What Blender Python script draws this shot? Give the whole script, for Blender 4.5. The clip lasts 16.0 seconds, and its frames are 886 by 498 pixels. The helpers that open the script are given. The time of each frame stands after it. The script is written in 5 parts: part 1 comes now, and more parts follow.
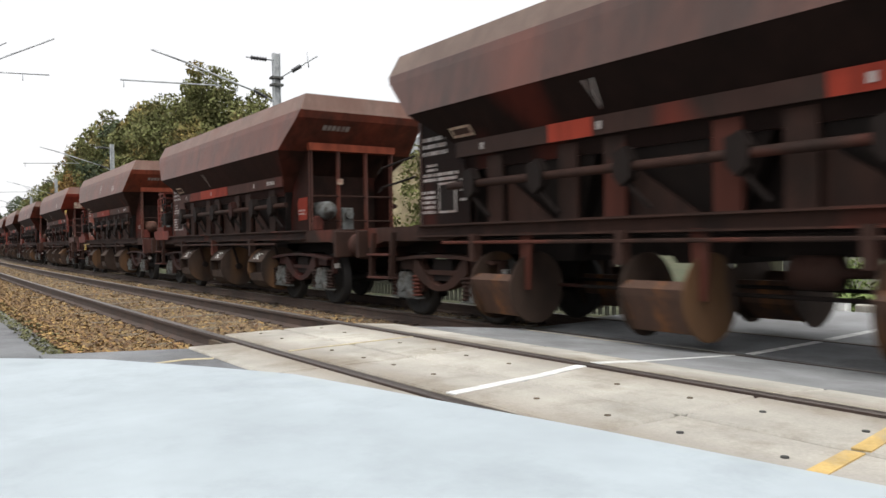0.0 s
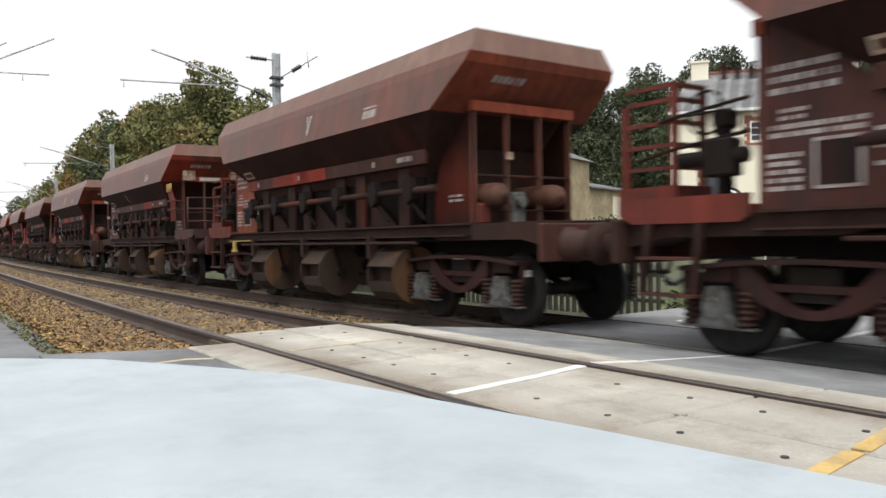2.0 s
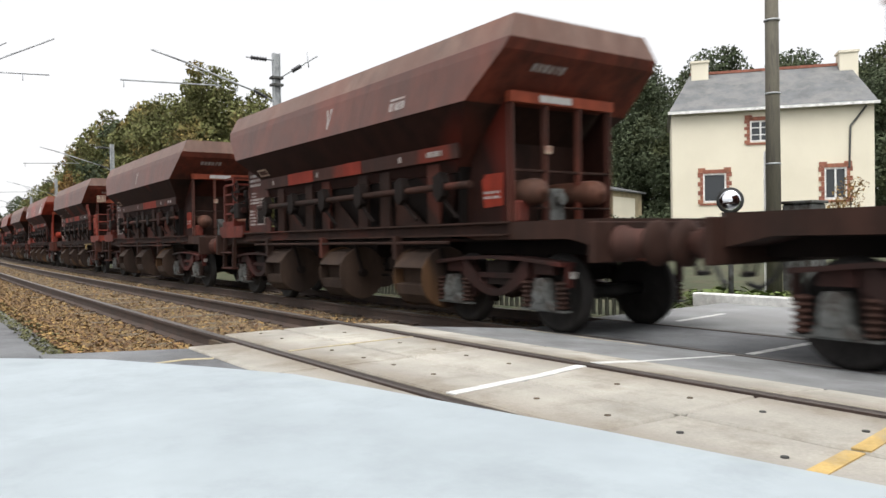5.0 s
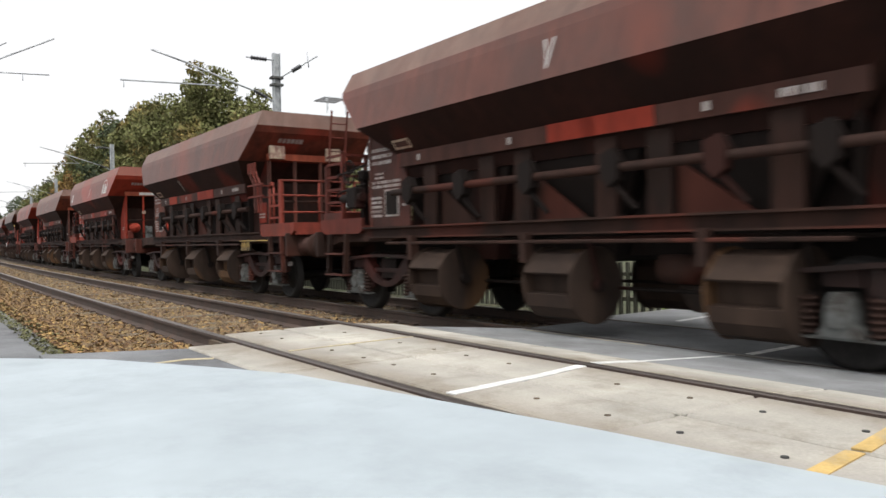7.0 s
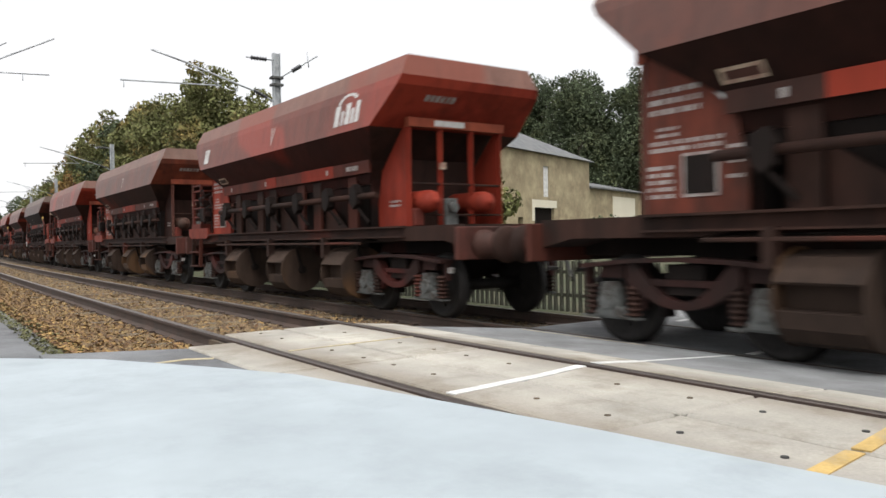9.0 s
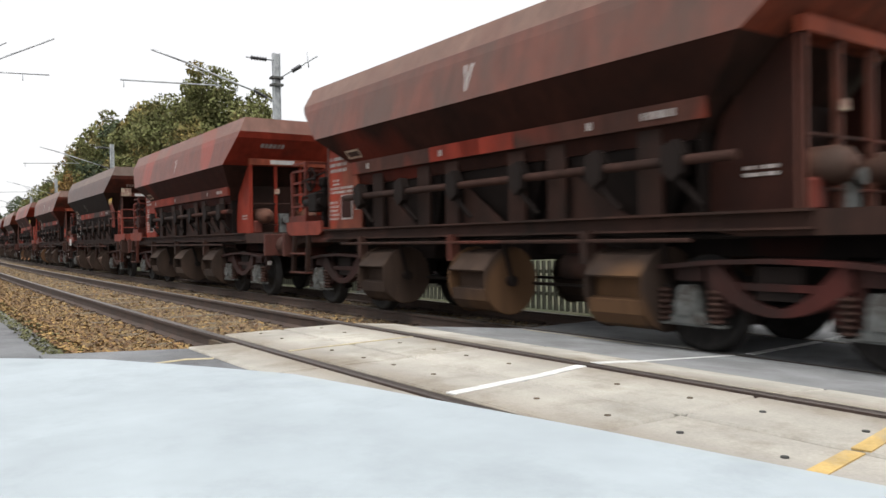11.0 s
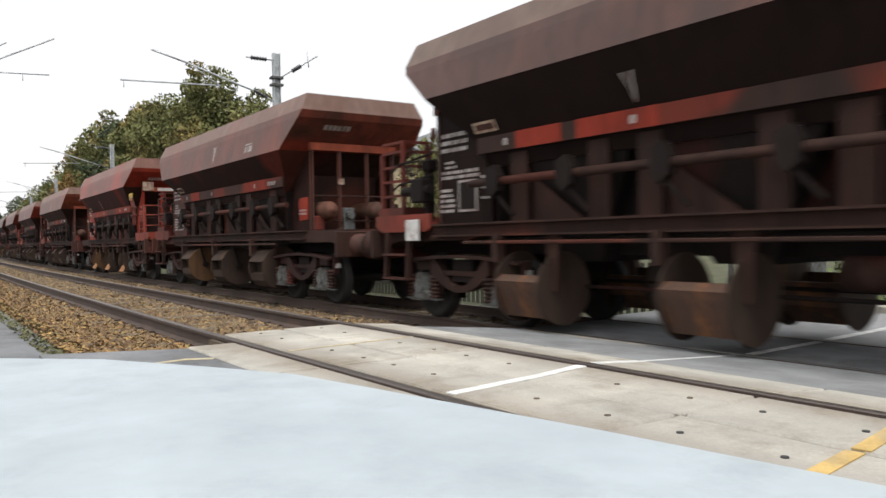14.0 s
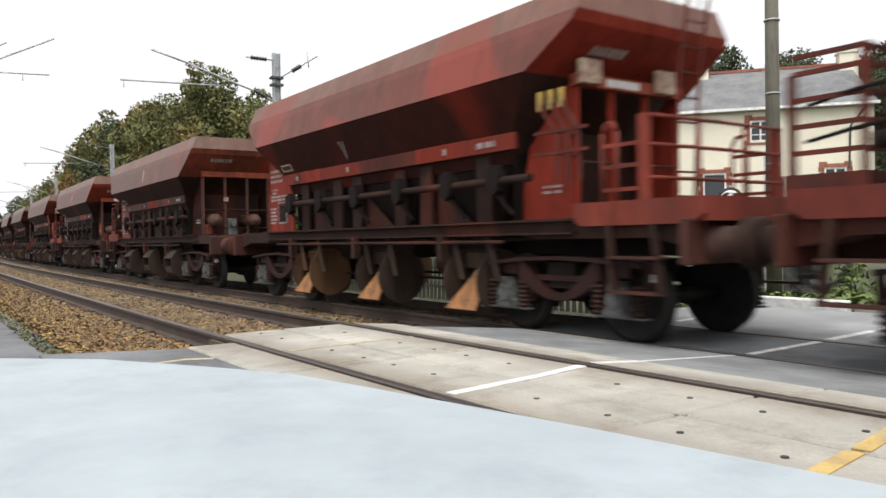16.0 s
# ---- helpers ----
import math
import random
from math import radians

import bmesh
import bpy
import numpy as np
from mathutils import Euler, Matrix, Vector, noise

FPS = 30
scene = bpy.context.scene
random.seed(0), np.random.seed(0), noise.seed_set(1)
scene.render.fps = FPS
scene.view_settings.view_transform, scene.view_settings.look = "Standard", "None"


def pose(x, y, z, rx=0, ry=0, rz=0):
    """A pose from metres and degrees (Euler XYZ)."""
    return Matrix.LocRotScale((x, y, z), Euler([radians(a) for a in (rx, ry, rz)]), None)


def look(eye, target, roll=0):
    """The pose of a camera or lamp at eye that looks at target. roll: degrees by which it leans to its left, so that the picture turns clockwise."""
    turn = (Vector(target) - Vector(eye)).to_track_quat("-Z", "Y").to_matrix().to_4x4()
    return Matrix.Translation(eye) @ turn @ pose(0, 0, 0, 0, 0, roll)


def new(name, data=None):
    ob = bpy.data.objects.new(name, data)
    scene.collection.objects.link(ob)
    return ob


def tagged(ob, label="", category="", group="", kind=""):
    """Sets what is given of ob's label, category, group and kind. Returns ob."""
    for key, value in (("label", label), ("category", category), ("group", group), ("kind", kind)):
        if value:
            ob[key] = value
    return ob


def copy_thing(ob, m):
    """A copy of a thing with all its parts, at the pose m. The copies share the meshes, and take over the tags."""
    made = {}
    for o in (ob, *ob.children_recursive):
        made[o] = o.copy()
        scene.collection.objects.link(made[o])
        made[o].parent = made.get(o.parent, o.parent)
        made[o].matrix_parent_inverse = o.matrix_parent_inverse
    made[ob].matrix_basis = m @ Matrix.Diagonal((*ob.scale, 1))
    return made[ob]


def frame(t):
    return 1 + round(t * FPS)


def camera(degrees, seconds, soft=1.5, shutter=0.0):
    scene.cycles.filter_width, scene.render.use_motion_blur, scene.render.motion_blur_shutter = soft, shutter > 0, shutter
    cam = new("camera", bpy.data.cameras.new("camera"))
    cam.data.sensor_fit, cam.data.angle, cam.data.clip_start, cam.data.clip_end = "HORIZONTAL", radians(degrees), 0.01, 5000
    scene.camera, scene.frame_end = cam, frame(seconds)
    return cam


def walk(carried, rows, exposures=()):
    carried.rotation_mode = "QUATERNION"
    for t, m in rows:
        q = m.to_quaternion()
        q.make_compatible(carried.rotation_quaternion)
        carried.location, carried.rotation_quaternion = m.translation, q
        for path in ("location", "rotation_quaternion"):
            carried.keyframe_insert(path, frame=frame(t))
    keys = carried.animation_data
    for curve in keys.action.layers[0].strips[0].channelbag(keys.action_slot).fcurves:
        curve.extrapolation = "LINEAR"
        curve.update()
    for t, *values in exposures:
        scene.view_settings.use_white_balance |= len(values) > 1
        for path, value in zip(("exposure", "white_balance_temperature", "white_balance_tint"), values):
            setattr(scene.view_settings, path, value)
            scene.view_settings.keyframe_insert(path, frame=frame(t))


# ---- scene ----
TH, PI, EYE_Z = radians(35.32), radians(-0.736), 0.92
cam = camera(60.1, 16.0, soft=1.5, shutter=0.35)
EYE = (0.0, 0.0, EYE_Z)
AIM = (-math.cos(TH) * math.cos(PI), math.sin(TH) * math.cos(PI), EYE_Z + math.sin(PI))
walk(cam, [(0.0, look(EYE, AIM, -0.95)), (16.0, look(EYE, AIM, -0.95))],
     exposures=[(0.0, 0.90), (16.0, 0.90)])

# plan, in metres: the train runs towards +x; y grows away from the camera
NEAR_Y, FAR_Y = 3.313, 7.20          # axes of the two tracks
NEAR_Z, FAR_Z = 0.0, -0.218          # tops of their rails
CURVE = 0.000278                     # the line bends away behind the crossing


def bend(x):
    return CURVE * min(x, 0.0) ** 2


def bend_turn(x):
    return math.degrees(math.atan(2 * CURVE * min(x, 0.0)))


# ---- world and light: a bright overcast day ----
world = bpy.data.worlds.new("overcast_sky")
scene.world = world
world.use_nodes = True
wn, wl = world.node_tree.nodes, world.node_tree.links
wn.clear()
sky = wn.new("ShaderNodeTexSky")
sky.sky_type, sky.sun_disc = "NISHITA", False
sky.sun_elevation, sky.sun_rotation = radians(65), radians(129)
sky.air_density, sky.dust_density, sky.ozone_density = 1.0, 4.0, 1.0
pale = wn.new("ShaderNodeHueSaturation")
pale.inputs["Saturation"].default_value = 0.10
wl.new(sky.outputs[0], pale.inputs["Color"])
cloud = wn.new("ShaderNodeMix")          # the cloud cover evens the sky out down to the horizon
cloud.data_type, cloud.blend_type = "RGBA", "LIGHTEN"
cloud.inputs["Factor"].default_value, cloud.inputs["B"].default_value = 1.0, (3.65, 3.65, 3.7, 1.0)
wl.new(pale.outputs[0], cloud.inputs["A"])
bg = wn.new("ShaderNodeBackground")
bg.inputs["Strength"].default_value = 0.15
wl.new(cloud.outputs["Result"], bg.inputs["Color"])
wl.new(bg.outputs[0], wn.new("ShaderNodeOutputWorld").inputs["Surface"])
sun = new("sun", bpy.data.lights.new("sun", "SUN"))
sun.data.energy, sun.data.angle, sun.data.color = 0.8, radians(50), (1.0, 0.95, 0.88)
sun.matrix_world = look((5, -4, 14), (0, 0, 0))


# ---- materials ----
def mat(name, colour, rough=0.8, metal=0.0, vary=None, scale=6.0, fine=60.0, bump=0.0, second=None, second_scale=1.2,
        second_edge=(0.45, 0.62), obj_vary=0.0, stretch=None, spec=0.5, island=0.0):
    """A procedural material: a base colour, broken up at two scales, with stains of a second colour and a fine relief."""
    m = bpy.data.materials.new(name)
    m.use_nodes = True
    nd, ln = m.node_tree.nodes, m.node_tree.links
    b = nd["Principled BSDF"]
    b.inputs["Roughness"].default_value, b.inputs["Metallic"].default_value = rough, metal
    b.inputs["Specular IOR Level"].default_value = spec
    tc = nd.new("ShaderNodeTexCoord")
    src = tc.outputs["Object"]
    if stretch:
        mp = nd.new("ShaderNodeMapping")
        mp.inputs["Scale"].default_value = stretch
        ln.new(src, mp.inputs["Vector"])
        src = mp.outputs[0]

    def noise_tex(sc, detail=4.0, rgh=0.6):
        n = nd.new("ShaderNodeTexNoise")
        n.inputs["Scale"].default_value, n.inputs["Detail"].default_value, n.inputs["Roughness"].default_value = sc, detail, rgh
        ln.new(src, n.inputs["Vector"])
        return n.outputs["Fac"]

    def mix(fac, a, c):
        x = nd.new("ShaderNodeMix")
        x.data_type = "RGBA"
        for sock, v in ((x.inputs["Factor"], fac), (x.inputs["A"], a), (x.inputs["B"], c)):
            if isinstance(v, (int, float)):
                sock.default_value = v
            elif isinstance(v, tuple):
                sock.default_value = (*v, 1.0)
            else:
                ln.new(v, sock)
        return x.outputs["Result"]

    def ramp(fac, lo, hi):
        r = nd.new("ShaderNodeMapRange")
        r.inputs["From Min"].default_value, r.inputs["From Max"].default_value = lo, hi
        ln.new(fac, r.inputs["Value"])
        return r.outputs[0]

    dark = tuple(c * (0.72 if not vary else 0.95) for c in colour)
    light = vary or tuple(min(1.0, c * 1.25) for c in colour)
    col = mix(ramp(noise_tex(scale), 0.3, 0.7), dark, light)
    if second:
        col = mix(ramp(noise_tex(second_scale, 6.0, 0.7), *second_edge), col, second)
    grain = noise_tex(fine, 3.0)
    col = mix(ramp(grain, 0.2, 0.9), mix(0.25, col, (0.0, 0.0, 0.0)), col)
    if obj_vary or island:
        hs = nd.new("ShaderNodeHueSaturation")
        if island:
            val, amt = nd.new("ShaderNodeNewGeometry").outputs["Random Per Island"], island
        else:
            val, amt = nd.new("ShaderNodeObjectInfo").outputs["Random"], obj_vary
        r = nd.new("ShaderNodeMapRange")
        r.inputs["To Min"].default_value, r.inputs["To Max"].default_value = 1 - amt, 1 + amt
        ln.new(val, r.inputs["Value"])
        ln.new(r.outputs[0], hs.inputs["Value"])
        h2 = nd.new("ShaderNodeMapRange")
        h2.inputs["To Min"].default_value, h2.inputs["To Max"].default_value = 0.5 - amt * 0.03, 0.5 + amt * 0.03
        ln.new(val, h2.inputs["Value"])
        ln.new(h2.outputs[0], hs.inputs["Hue"])
        ln.new(col, hs.inputs["Color"])
        col = hs.outputs[0]
    ln.new(col, b.inputs["Base Color"])
    if bump:
        bp = nd.new("ShaderNodeBump")
        bp.inputs["Strength"].default_value, bp.inputs["Distance"].default_value = bump, 0.02
        ln.new(grain, bp.inputs["Height"])
        ln.new(bp.outputs[0], b.inputs["Normal"])
    return m


# ---- mesh helpers ----
def part(name, bm, material, parent=None, label=""):
    """Links a bmesh as one mesh object, under a thing or under a part."""
    me = bpy.data.meshes.new(name)
    bmesh.ops.recalc_face_normals(bm, faces=bm.faces[:])
    bm.to_mesh(me)
    bm.free()
    for x in (material if isinstance(material, (list, tuple)) else [material]):
        me.materials.append(x)
    ob = new(name, me)
    if parent:
        ob.parent = parent
    return tagged(ob, label)


def shared(name, me, parent, m=None):
    """Another object on a mesh that exists already."""
    ob = new(name, me)
    ob.parent = parent
    if m is not None:
        ob.matrix_basis = m
    return ob


def box(bm, x0, x1, y0, y1, z0, z1, m=None):
    vs = [bm.verts.new((x, y, z)) for x in (x0, x1) for y in (y0, y1) for z in (z0, z1)]
    if m is not None:
        for v in vs:
            v.co = m @ v.co
    for f in ((0, 1, 3, 2), (4, 6, 7, 5), (0, 4, 5, 1), (2, 3, 7, 6), (0, 2, 6, 4), (1, 5, 7, 3)):
        bm.faces.new([vs[i] for i in f])
    return vs


def soft_box(bm, x0, x1, y0, y1, z0, z1, r=0.01, m=None):
    """A box with bevelled edges."""
    b2 = bmesh.new()
    box(b2, x0, x1, y0, y1, z0, z1)
    bmesh.ops.bevel(b2, geom=b2.edges[:], offset=r, segments=1, affect="EDGES")
    add(bm, b2, m)


def add(bm, b2, m=None):
    """Adds bmesh b2 to bm, moved by m, and frees it."""
    idx = {}
    for v in b2.verts:
        idx[v] = bm.verts.new(m @ v.co if m is not None else v.co)
    for f in b2.faces:
        nf = bm.faces.new([idx[v] for v in f.verts])
        nf.smooth = f.smooth
        nf.material_index = f.material_index
    b2.free()


def prism(bm, pts, a, b, axis="y"):
    """A polygon of (u, v) pairs drawn out from a to b. axis y: (x, z); axis x: (y, z); axis z: (x, y)."""
    def at(u, v, w):
        return {"y": (u, w, v), "x": (w, u, v), "z": (u, v, w)}[axis]
    lo = [bm.verts.new(at(u, v, a)) for u, v in pts]
    hi = [bm.verts.new(at(u, v, b)) for u, v in pts]
    bm.faces.new(lo)
    bm.faces.new(hi[::-1])
    for i in range(len(pts)):
        j = (i + 1) % len(pts)
        bm.faces.new((lo[i], lo[j], hi[j], hi[i]))


def rod(bm, p, q, r, n=8, r2=None):
    """A round bar from p to q."""
    p, q = Vector(p), Vector(q)
    d = q - p
    m = Matrix.Translation((p + q) / 2) @ d.to_track_quat("Z", "Y").to_matrix().to_4x4()
    before = set(bm.faces)
    bmesh.ops.create_cone(bm, cap_ends=True, segments=n, radius1=r, radius2=r if r2 is None else r2, depth=d.length, matrix=m)
    if n > 6:
        for f in bm.faces:
            if f not in before and len(f.verts) == 4:
                f.smooth = True


def pipe(bm, pts, r, n=6):
    for p, q in zip(pts, pts[1:]):
        rod(bm, p, q, r, n)


def lathe(bm, prof, n=20, axis="y", m=None):
    """A profile of (radius, along) pairs turned about an axis."""
    rings = []
    for r, a in prof:
        ring = []
        for i in range(n):
            t = 2 * math.pi * i / n
            c, s = r * math.cos(t), r * math.sin(t)
            co = Vector({"y": (c, a, s), "x": (a, c, s), "z": (c, s, a)}[axis])
            ring.append(bm.verts.new(m @ co if m is not None else co))
        rings.append(ring)
    for r0, r1 in zip(rings, rings[1:]):
        for i in range(n):
            f = bm.faces.new((r0[i], r0[(i + 1) % n], r1[(i + 1) % n], r1[i]))
            f.smooth = True
    bm.faces.new(rings[0][::-1])
    bm.faces.new(rings[-1])


def thing(name, label, category, group="", kind="", m=None):
    ob = new(name)
    ob.empty_display_size = 0.2
    if m is not None:
        ob.matrix_basis = m
    return tagged(ob, label, category, group, kind)


# ---- the materials of the place ----
def paint(name, colour, dirt, edge=(0.42, 0.66), rough=0.68, fresh=None, fresh_edge=(0.60, 0.64), streak=0.45, spec=0.16):
    """Weathered wagon paint: rust-red, with blotches of brake dust, streaks that run down the panels and fresher touched-up areas."""
    m = mat(name, colour, rough, 0.0, spec=spec, scale=3.0, fine=90.0, bump=0.12, second=dirt, second_scale=0.9, second_edge=edge)
    nd, ln = m.node_tree.nodes, m.node_tree.links
    b = nd["Principled BSDF"]
    tc = [n for n in nd if n.type == "TEX_COORD"][0]
    info, ad, mul = nd.new("ShaderNodeObjectInfo"), nd.new("ShaderNodeVectorMath"), nd.new("ShaderNodeMath")
    mul.operation, mul.inputs[1].default_value = "MULTIPLY", 60.0
    ln.new(info.outputs["Random"], mul.inputs[0])
    mp = nd.new("ShaderNodeMapping")
    mp.inputs["Scale"].default_value = (1.3, 1.3, 0.55)
    for l in list(tc.outputs["Object"].links):
        ln.new(ad.outputs[0], l.to_socket)
    ln.new(tc.outputs["Object"], mp.inputs["Vector"])
    ln.new(mp.outputs[0], ad.inputs[0])
    ln.new(mul.outputs[0], ad.inputs[1])

    def layer(stretch, scale, detail, lo, hi, colour_, amount):
        """Another layer of paint or dirt where a stretched noise is high."""
        st, no, rg, mx = nd.new("ShaderNodeMapping"), nd.new("ShaderNodeTexNoise"), nd.new("ShaderNodeMapRange"), nd.new("ShaderNodeMix")
        st.inputs["Scale"].default_value = stretch
        no.inputs["Scale"].default_value, no.inputs["Detail"].default_value, no.inputs["Roughness"].default_value = scale, detail, 0.55
        for key, v in (("From Min", lo), ("From Max", hi), ("To Max", amount)):
            rg.inputs[key].default_value = v
        mx.data_type = "RGBA"
        ln.new(ad.outputs[0], st.inputs["Vector"])
        ln.new(st.outputs[0], no.inputs["Vector"])
        ln.new(no.outputs["Fac"], rg.inputs["Value"])
        ln.new(rg.outputs[0], mx.inputs["Factor"])
        ln.new(b.inputs["Base Color"].links[0].from_socket, mx.inputs["A"])
        mx.inputs["B"].default_value = (*colour_, 1.0)
        ln.new(mx.outputs["Result"], b.inputs["Base Color"])

    if fresh:
        layer((0.55, 0.55, 0.9), 0.75, 1.0, *fresh_edge, fresh, 0.85)
    if streak:
        layer((3.2, 3.2, 0.30), 1.6, 4.0, 0.50, 0.78, tuple(c * 0.35 for c in dirt), streak)
    return m


FRESH, BRIGHT = (0.215, 0.034, 0.020), (0.270, 0.038, 0.020)
PAINT = {
    "brown": paint("brown_wagon_paint", (0.120, 0.042, 0.029), (0.078, 0.037, 0.029), fresh=(0.152, 0.037, 0.022), fresh_edge=(0.58, 0.80), rough=0.5, spec=0.36),
    "red": paint("red_wagon_paint", (0.150, 0.040, 0.026), (0.104, 0.042, 0.030), (0.46, 0.72), fresh=FRESH, fresh_edge=(0.54, 0.58), rough=0.5, spec=0.36),
    "dark": paint("sooty_wagon_paint", (0.084, 0.038, 0.029), (0.050, 0.030, 0.025), fresh=(0.112, 0.037, 0.025), fresh_edge=(0.58, 0.80), rough=0.5, spec=0.36),
    "dull": paint("dull_wagon_paint", (0.140, 0.048, 0.032), (0.090, 0.046, 0.034), (0.4, 0.6), fresh=(0.164, 0.042, 0.024), fresh_edge=(0.58, 0.80), rough=0.5, spec=0.36),
}
TOP_PAINT = {
    "brown": paint("brown_dusty_rim_paint", (0.164, 0.100, 0.078), (0.132, 0.068, 0.050), fresh=(0.156, 0.056, 0.036), fresh_edge=(0.58, 0.80), streak=0.2, rough=0.5, spec=0.36),
    "red": paint("red_dusty_rim_paint", (0.172, 0.084, 0.062), (0.144, 0.058, 0.042), fresh=(0.172, 0.045, 0.027), fresh_edge=(0.54, 0.58), streak=0.2, rough=0.5, spec=0.36),
    "dark": paint("sooty_dusty_rim_paint", (0.144, 0.098, 0.077), (0.104, 0.066, 0.051), streak=0.2, rough=0.5, spec=0.36),
    "dull": paint("dull_dusty_rim_paint", (0.168, 0.096, 0.072), (0.136, 0.066, 0.048), fresh=(0.164, 0.053, 0.034), fresh_edge=(0.58, 0.80), streak=0.2, rough=0.5, spec=0.36),
}
# end-plate reds; brown and dull are painted brighter for light on the ends
END_PAINT = {
    "brown": paint("brown_lit_end_paint", (0.170, 0.042, 0.025), (0.070, 0.028, 0.020), fresh=FRESH),
    "red": paint("red_end_paint", (0.230, 0.030, 0.016), (0.110, 0.028, 0.018), (0.55, 0.8), fresh=BRIGHT, streak=0.3),
    "dark": paint("sooty_end_paint", (0.125, 0.036, 0.024), (0.052, 0.027, 0.021), fresh=(0.170, 0.034, 0.021)),
    "dull": paint("dull_lit_end_paint", (0.230, 0.056, 0.030), (0.105, 0.038, 0.025), fresh=BRIGHT),
}
# soot plus the shade of the down-facing slope, both put into the colour
LOW_SHADED_PAINT = {
    "brown": paint("brown_lower_shaded_paint", (0.0262, 0.0099, 0.0073), (0.0164, 0.0075, 0.0059), fresh=(0.0820, 0.0129, 0.0079), fresh_edge=(0.62, 0.70), spec=0.08),
    "red": paint("red_lower_shaded_paint", (0.0394, 0.0102, 0.0073), (0.0213, 0.0075, 0.0059), fresh=(0.1230, 0.0156, 0.0086), fresh_edge=(0.57, 0.66), spec=0.08),
    "dark": paint("sooty_lower_shaded_paint", (0.0135, 0.0068, 0.0054), (0.0095, 0.0052, 0.0044), fresh=(0.0574, 0.0122, 0.0079), fresh_edge=(0.64, 0.72), spec=0.08),
    "dull": paint("dull_lower_shaded_paint", (0.0328, 0.0116, 0.0079), (0.0189, 0.0082, 0.0063), fresh=(0.0902, 0.0156, 0.0092), fresh_edge=(0.60, 0.68), spec=0.08),
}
BAND = {
    "brown": paint("brown_band_paint", (0.066, 0.027, 0.020), (0.038, 0.020, 0.016), fresh=(0.150, 0.026, 0.015)),
    "red": paint("red_band_paint", (0.120, 0.028, 0.018), (0.062, 0.022, 0.016), fresh=(0.190, 0.030, 0.017), fresh_edge=(0.54, 0.58)),
    "dark": paint("sooty_band_paint", (0.046, 0.023, 0.018), (0.028, 0.018, 0.0145), fresh=(0.130, 0.024, 0.014)),
    "dull": paint("dull_band_paint", (0.078, 0.030, 0.021), (0.044, 0.022, 0.017), fresh=(0.160, 0.030, 0.017)),
}
# near-black: brake dust, and the shade inside the underframe put into the colour
grime_shade_black = paint("brake_dust_and_shade", (0.0135, 0.0085, 0.0070), (0.0085, 0.0062, 0.0054), rough=0.8, fresh=(0.030, 0.0095, 0.0070))
# brown grime on the frames; also the painted shade of the end recesses
grime_shade_brown = paint("brown_grime_and_shade", (0.043, 0.0200, 0.0145), (0.020, 0.0118, 0.0092), rough=0.75, fresh=(0.072, 0.021, 0.014))
drum_brown = paint("drum_dust", (0.052, 0.033, 0.024), (0.026, 0.0175, 0.014), rough=0.8, fresh=(0.095, 0.050, 0.024))
platform_brown = paint("platform_brown_paint", (0.070, 0.030, 0.023), (0.036, 0.022, 0.018))
platform_red = paint("platform_red_paint", (0.200, 0.040, 0.026), (0.100, 0.030, 0.021))
step_brown = paint("step_brown_paint", (0.085, 0.030, 0.023), (0.040, 0.022, 0.018))
tank_rust = paint("rusty_tank_paint", (0.110, 0.048, 0.032), (0.055, 0.034, 0.026))
bogie_red = paint("bogie_red_grime", (0.036, 0.0135, 0.0110), (0.018, 0.0112, 0.0098), fresh=(0.060, 0.014, 0.011))
rust_orange = mat("orange_rust", (0.34, 0.15, 0.05), 0.85, second=(0.16, 0.075, 0.035), second_scale=5, bump=0.2)
rust_dark = mat("dark_orange_rust", (0.062, 0.029, 0.016), 0.85, second=(0.170, 0.062, 0.014), second_scale=2.6, second_edge=(0.52, 0.66), bump=0.25, stretch=(2.2, 1, 0.8))
red_step = paint("red_step_paint", (0.135, 0.028, 0.019), (0.060, 0.022, 0.017))
orange_beam = paint("orange_beam_paint", (0.270, 0.062, 0.032), (0.120, 0.038, 0.024), (0.5, 0.8))
steel_dark = mat("dark_wheel_steel", (0.020, 0.018, 0.017), 0.7, 0.0, scale=8, bump=0.1, spec=0.2)
cast_grey = mat("dusty_cast_grey", (0.115, 0.120, 0.116), 0.8, 0.0, spec=0.2, scale=9, second=(0.040, 0.033, 0.028), second_scale=5, bump=0.2)
rubber = mat("black_rubber", (0.02, 0.02, 0.02), 0.7)
yellow_paint = mat("yellow_handle_paint", (0.42, 0.27, 0.045), 0.6, second=(0.25, 0.18, 0.08), second_scale=9)
white_mark = mat("white_lettering", (0.40, 0.37, 0.35), 0.7, scale=14, second=(0.18, 0.10, 0.085), second_scale=7, second_edge=(0.45, 0.7))
white_plate = mat("white_plate", (0.62, 0.62, 0.60), 0.6, second=(0.35, 0.32, 0.30), second_scale=6)
graffiti = mat("pale_graffiti", (0.42, 0.33, 0.24), 0.7, second=(0.25, 0.13, 0.10), second_scale=8)
galv = mat("galvanised_steel", (0.42, 0.44, 0.45), 0.55, 0.3, scale=5, fine=40, bump=0.05)
wire_mat = mat("copper_wire", (0.12, 0.12, 0.12), 0.5, 0.5)
insulator = mat("brown_insulator", (0.03, 0.03, 0.035), 0.3)
rail_side = mat("rusty_rail_web", (0.062, 0.038, 0.028), 0.85, scale=4, second=(0.05, 0.035, 0.028), second_scale=3, bump=0.2)
rail_head = mat("dull_rail_head", (0.115, 0.098, 0.088), 0.45, 0.6, scale=3, stretch=(0.2, 6, 6))
